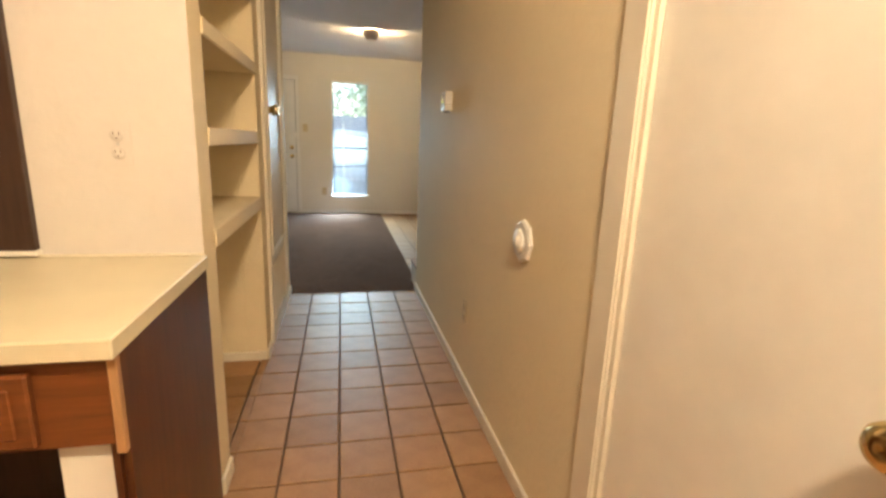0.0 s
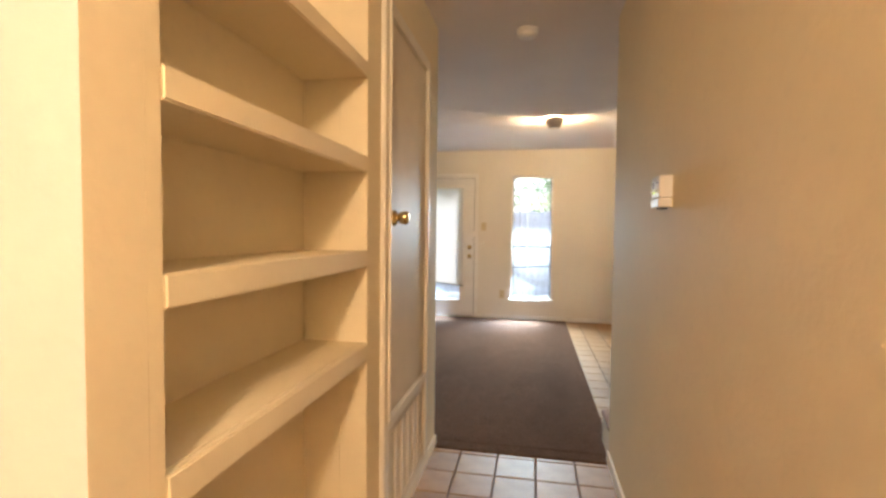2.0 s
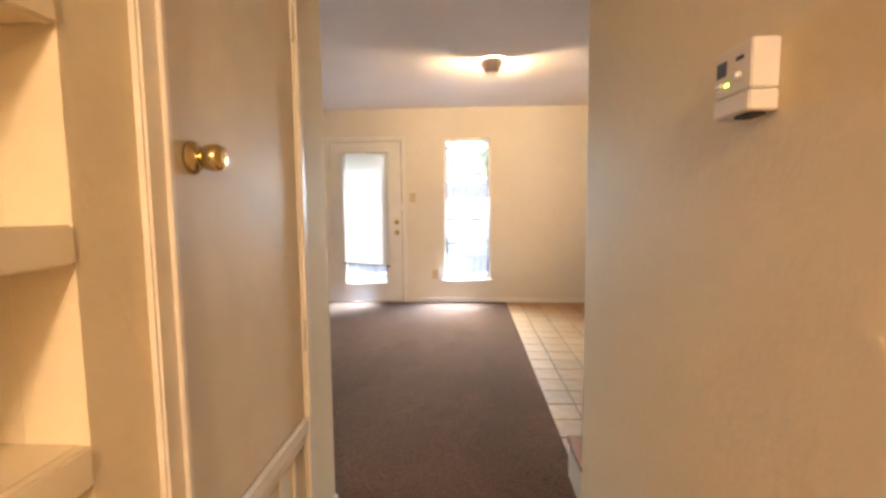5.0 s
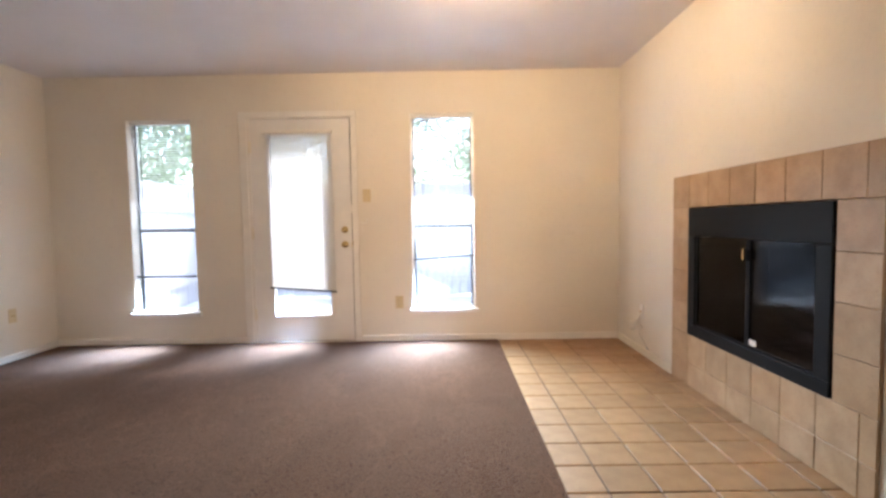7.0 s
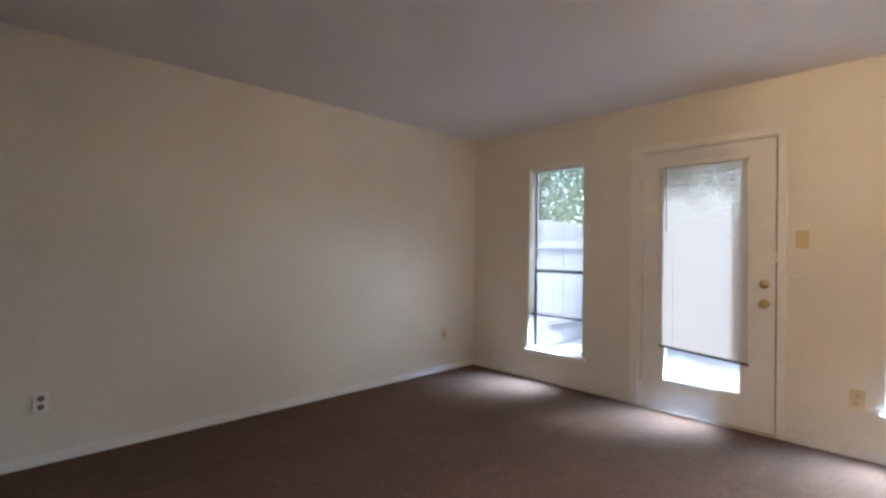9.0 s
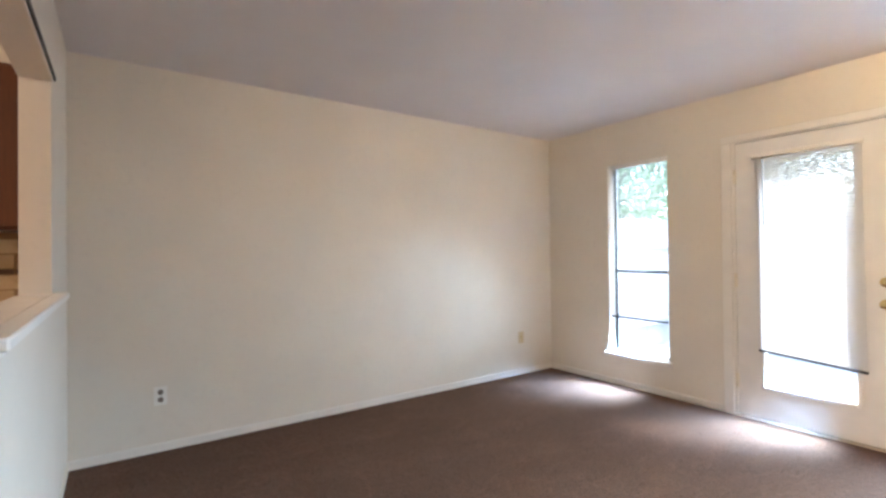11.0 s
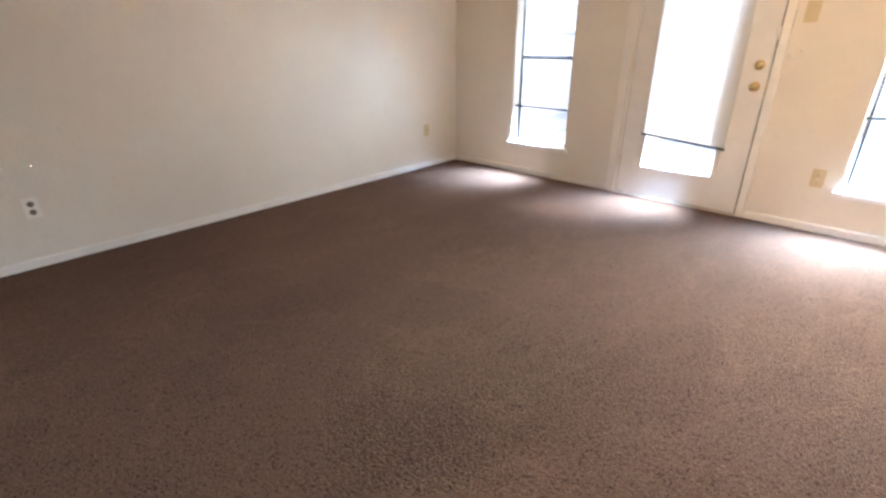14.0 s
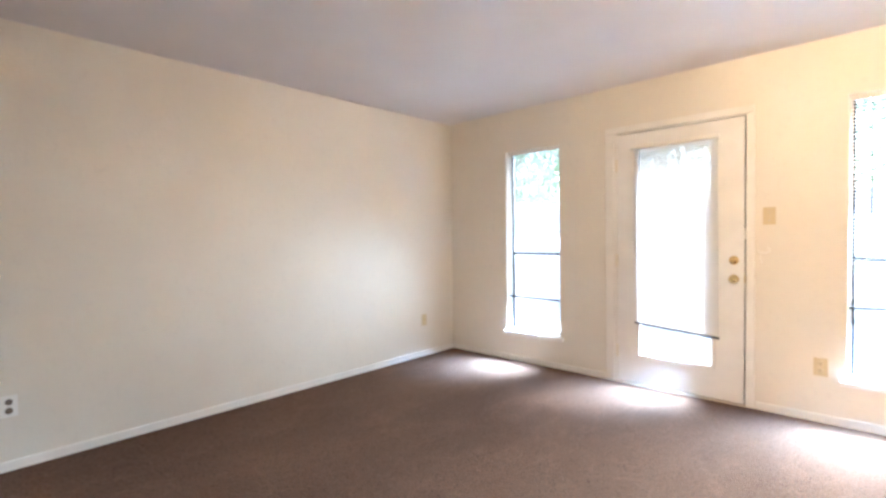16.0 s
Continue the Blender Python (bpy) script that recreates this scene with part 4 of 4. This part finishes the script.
def tree(x, y, h, seed):
    rnd = random.Random(seed)
    t = thing("tree", (x, y, -0.1), "leafy green tree behind the fence", "tree", "trees behind the fence")
    under(t, "trunk", tube([(x, y, -0.1), (x + 0.05, y, h * 0.3), (x - 0.05, y + 0.05, h * 0.6), (x, y, h * 0.85)], [0.16, 0.12, 0.09, 0.04], 9), M_BARK)
    tips = []
    for i in range(11):
        a, z0 = rnd.uniform(0, 6.28), h * rnd.uniform(0.3, 0.75)
        ln = rnd.uniform(0.9, 1.9)
        tip = Vector((x + math.cos(a) * ln, y + math.sin(a) * ln, z0 + rnd.uniform(0.2, 1.1)))
        mid = Vector((x + math.cos(a) * ln * 0.5, y + math.sin(a) * ln * 0.5, z0 + 0.35))
        under(t, "limb", tube([(x, y, z0), mid, tip], [0.05, 0.03, 0.012], 6), M_BARK)
        tips += [tip, mid]
    verts, faces = [], []
    for tip in tips:
        for _ in range(260):
            c = tip + Vector([rnd.gauss(0, 0.34) for _ in range(3)])
            u = Vector([rnd.uniform(-1, 1) for _ in range(3)]).normalized() * rnd.uniform(0.04, 0.08)
            v = u.orthogonal().normalized() * u.length * 0.45
            n = len(verts)
            verts += [c - u, c + v, c + u, c - v]
            faces.append((n, n + 1, n + 2, n + 3))
    me = bpy.data.meshes.new("crown")
    me.from_pydata([tuple(p - t.location) for p in verts], [], faces)
    me.materials.append(M_LEAF)
    ob = new("crown", me)
    ob.parent = t


for tx, ty_, hh, sd_ in ((-3.6, 13.5, 4.5, 1), (-0.9, 14.1, 5.1, 2), (1.6, 13.7, 4.7, 3), (-6.2, 13.9, 4.9, 4)):
    tree(tx, ty_, hh, sd_)


# ---- floor tiles, last ----
PITCH, GAP = 0.2115, 0.008
floor_ob = bpy.data.objects["floor"]


def tile_grid(x_joint, y_joint, x0, x1, y0, y1, keep):
    """Square tiles on the joints of a grid, trimmed to the rectangle."""
    cache = {}
    i0, i1 = math.floor((x0 - x_joint) / PITCH), math.ceil((x1 - x_joint) / PITCH)
    j0, j1 = math.floor((y0 - y_joint) / PITCH), math.ceil((y1 - y_joint) / PITCH)
    rest = []
    for i in range(i0, i1):
        for j in range(j0, j1):
            a, c = max(x_joint + i * PITCH + GAP / 2, x0), min(x_joint + (i + 1) * PITCH - GAP / 2, x1)
            d, e = max(y_joint + j * PITCH + GAP / 2, y0), min(y_joint + (j + 1) * PITCH - GAP / 2, y1)
            if c - a < 0.012 or e - d < 0.012:
                continue
            if not keep((a + c) / 2, (d + e) / 2):
                rest.append((a, d, SLAB + 0.0005, c, e, -0.001))
                continue
            key = (round(c - a, 4), round(e - d, 4))
            if key not in cache:
                w, l = key[0] / 2, key[1] / 2
                cache[key] = mesh_of("tile", boxes((-w, -l, -0.0115, w, l, 0), bevel=0.0025), M_TILE)
            s = new("tile", cache[key])
            s.parent = floor_ob
            s.location = ((a + c) / 2, (d + e) / 2, random.uniform(-0.001, 0.0008))
            s.rotation_euler = (random.uniform(-0.002, 0.002), random.uniform(-0.002, 0.002), random.uniform(-0.004, 0.004))
    return rest


rest = tile_grid(0.05, 2.403, HALL_W + 0.002, HALL_E - 0.002, 0.6, CARPET_Y - 0.004, lambda x, y: True)
rest += tile_grid(0.05, 2.403, -0.358, HALL_W + 0.001, NICHE[0] + 0.002, NICHE[1] - 0.002, lambda x, y: True)
rest += tile_grid(1.087, 6.914, CARPET_X + 0.003, EAST - 0.001, 4.455, NORTH - 0.001, lambda x, y: True)
rest += tile_grid(1.087, 6.914, 1.02, EAST - 0.001, 4.182, 4.454, lambda x, y: False)
rest += tile_grid(0.05, 2.403, WEST + 0.002, HALL_W + 0.001, SOUTH + 0.002, 1.958, lambda x, y: False)
rest += tile_grid(0.05, 2.403, HALL_W + 0.003, HALL_E - 0.002, SOUTH + 0.002, 0.599, lambda x, y: False)
rest += tile_grid(0.05, 2.403, WEST + 0.002, -0.862, 2.062, 4.098, lambda x, y: False)
under(floor_ob, "far_tiles", boxes(*rest), M_TILE)["kind"] = "stuff"
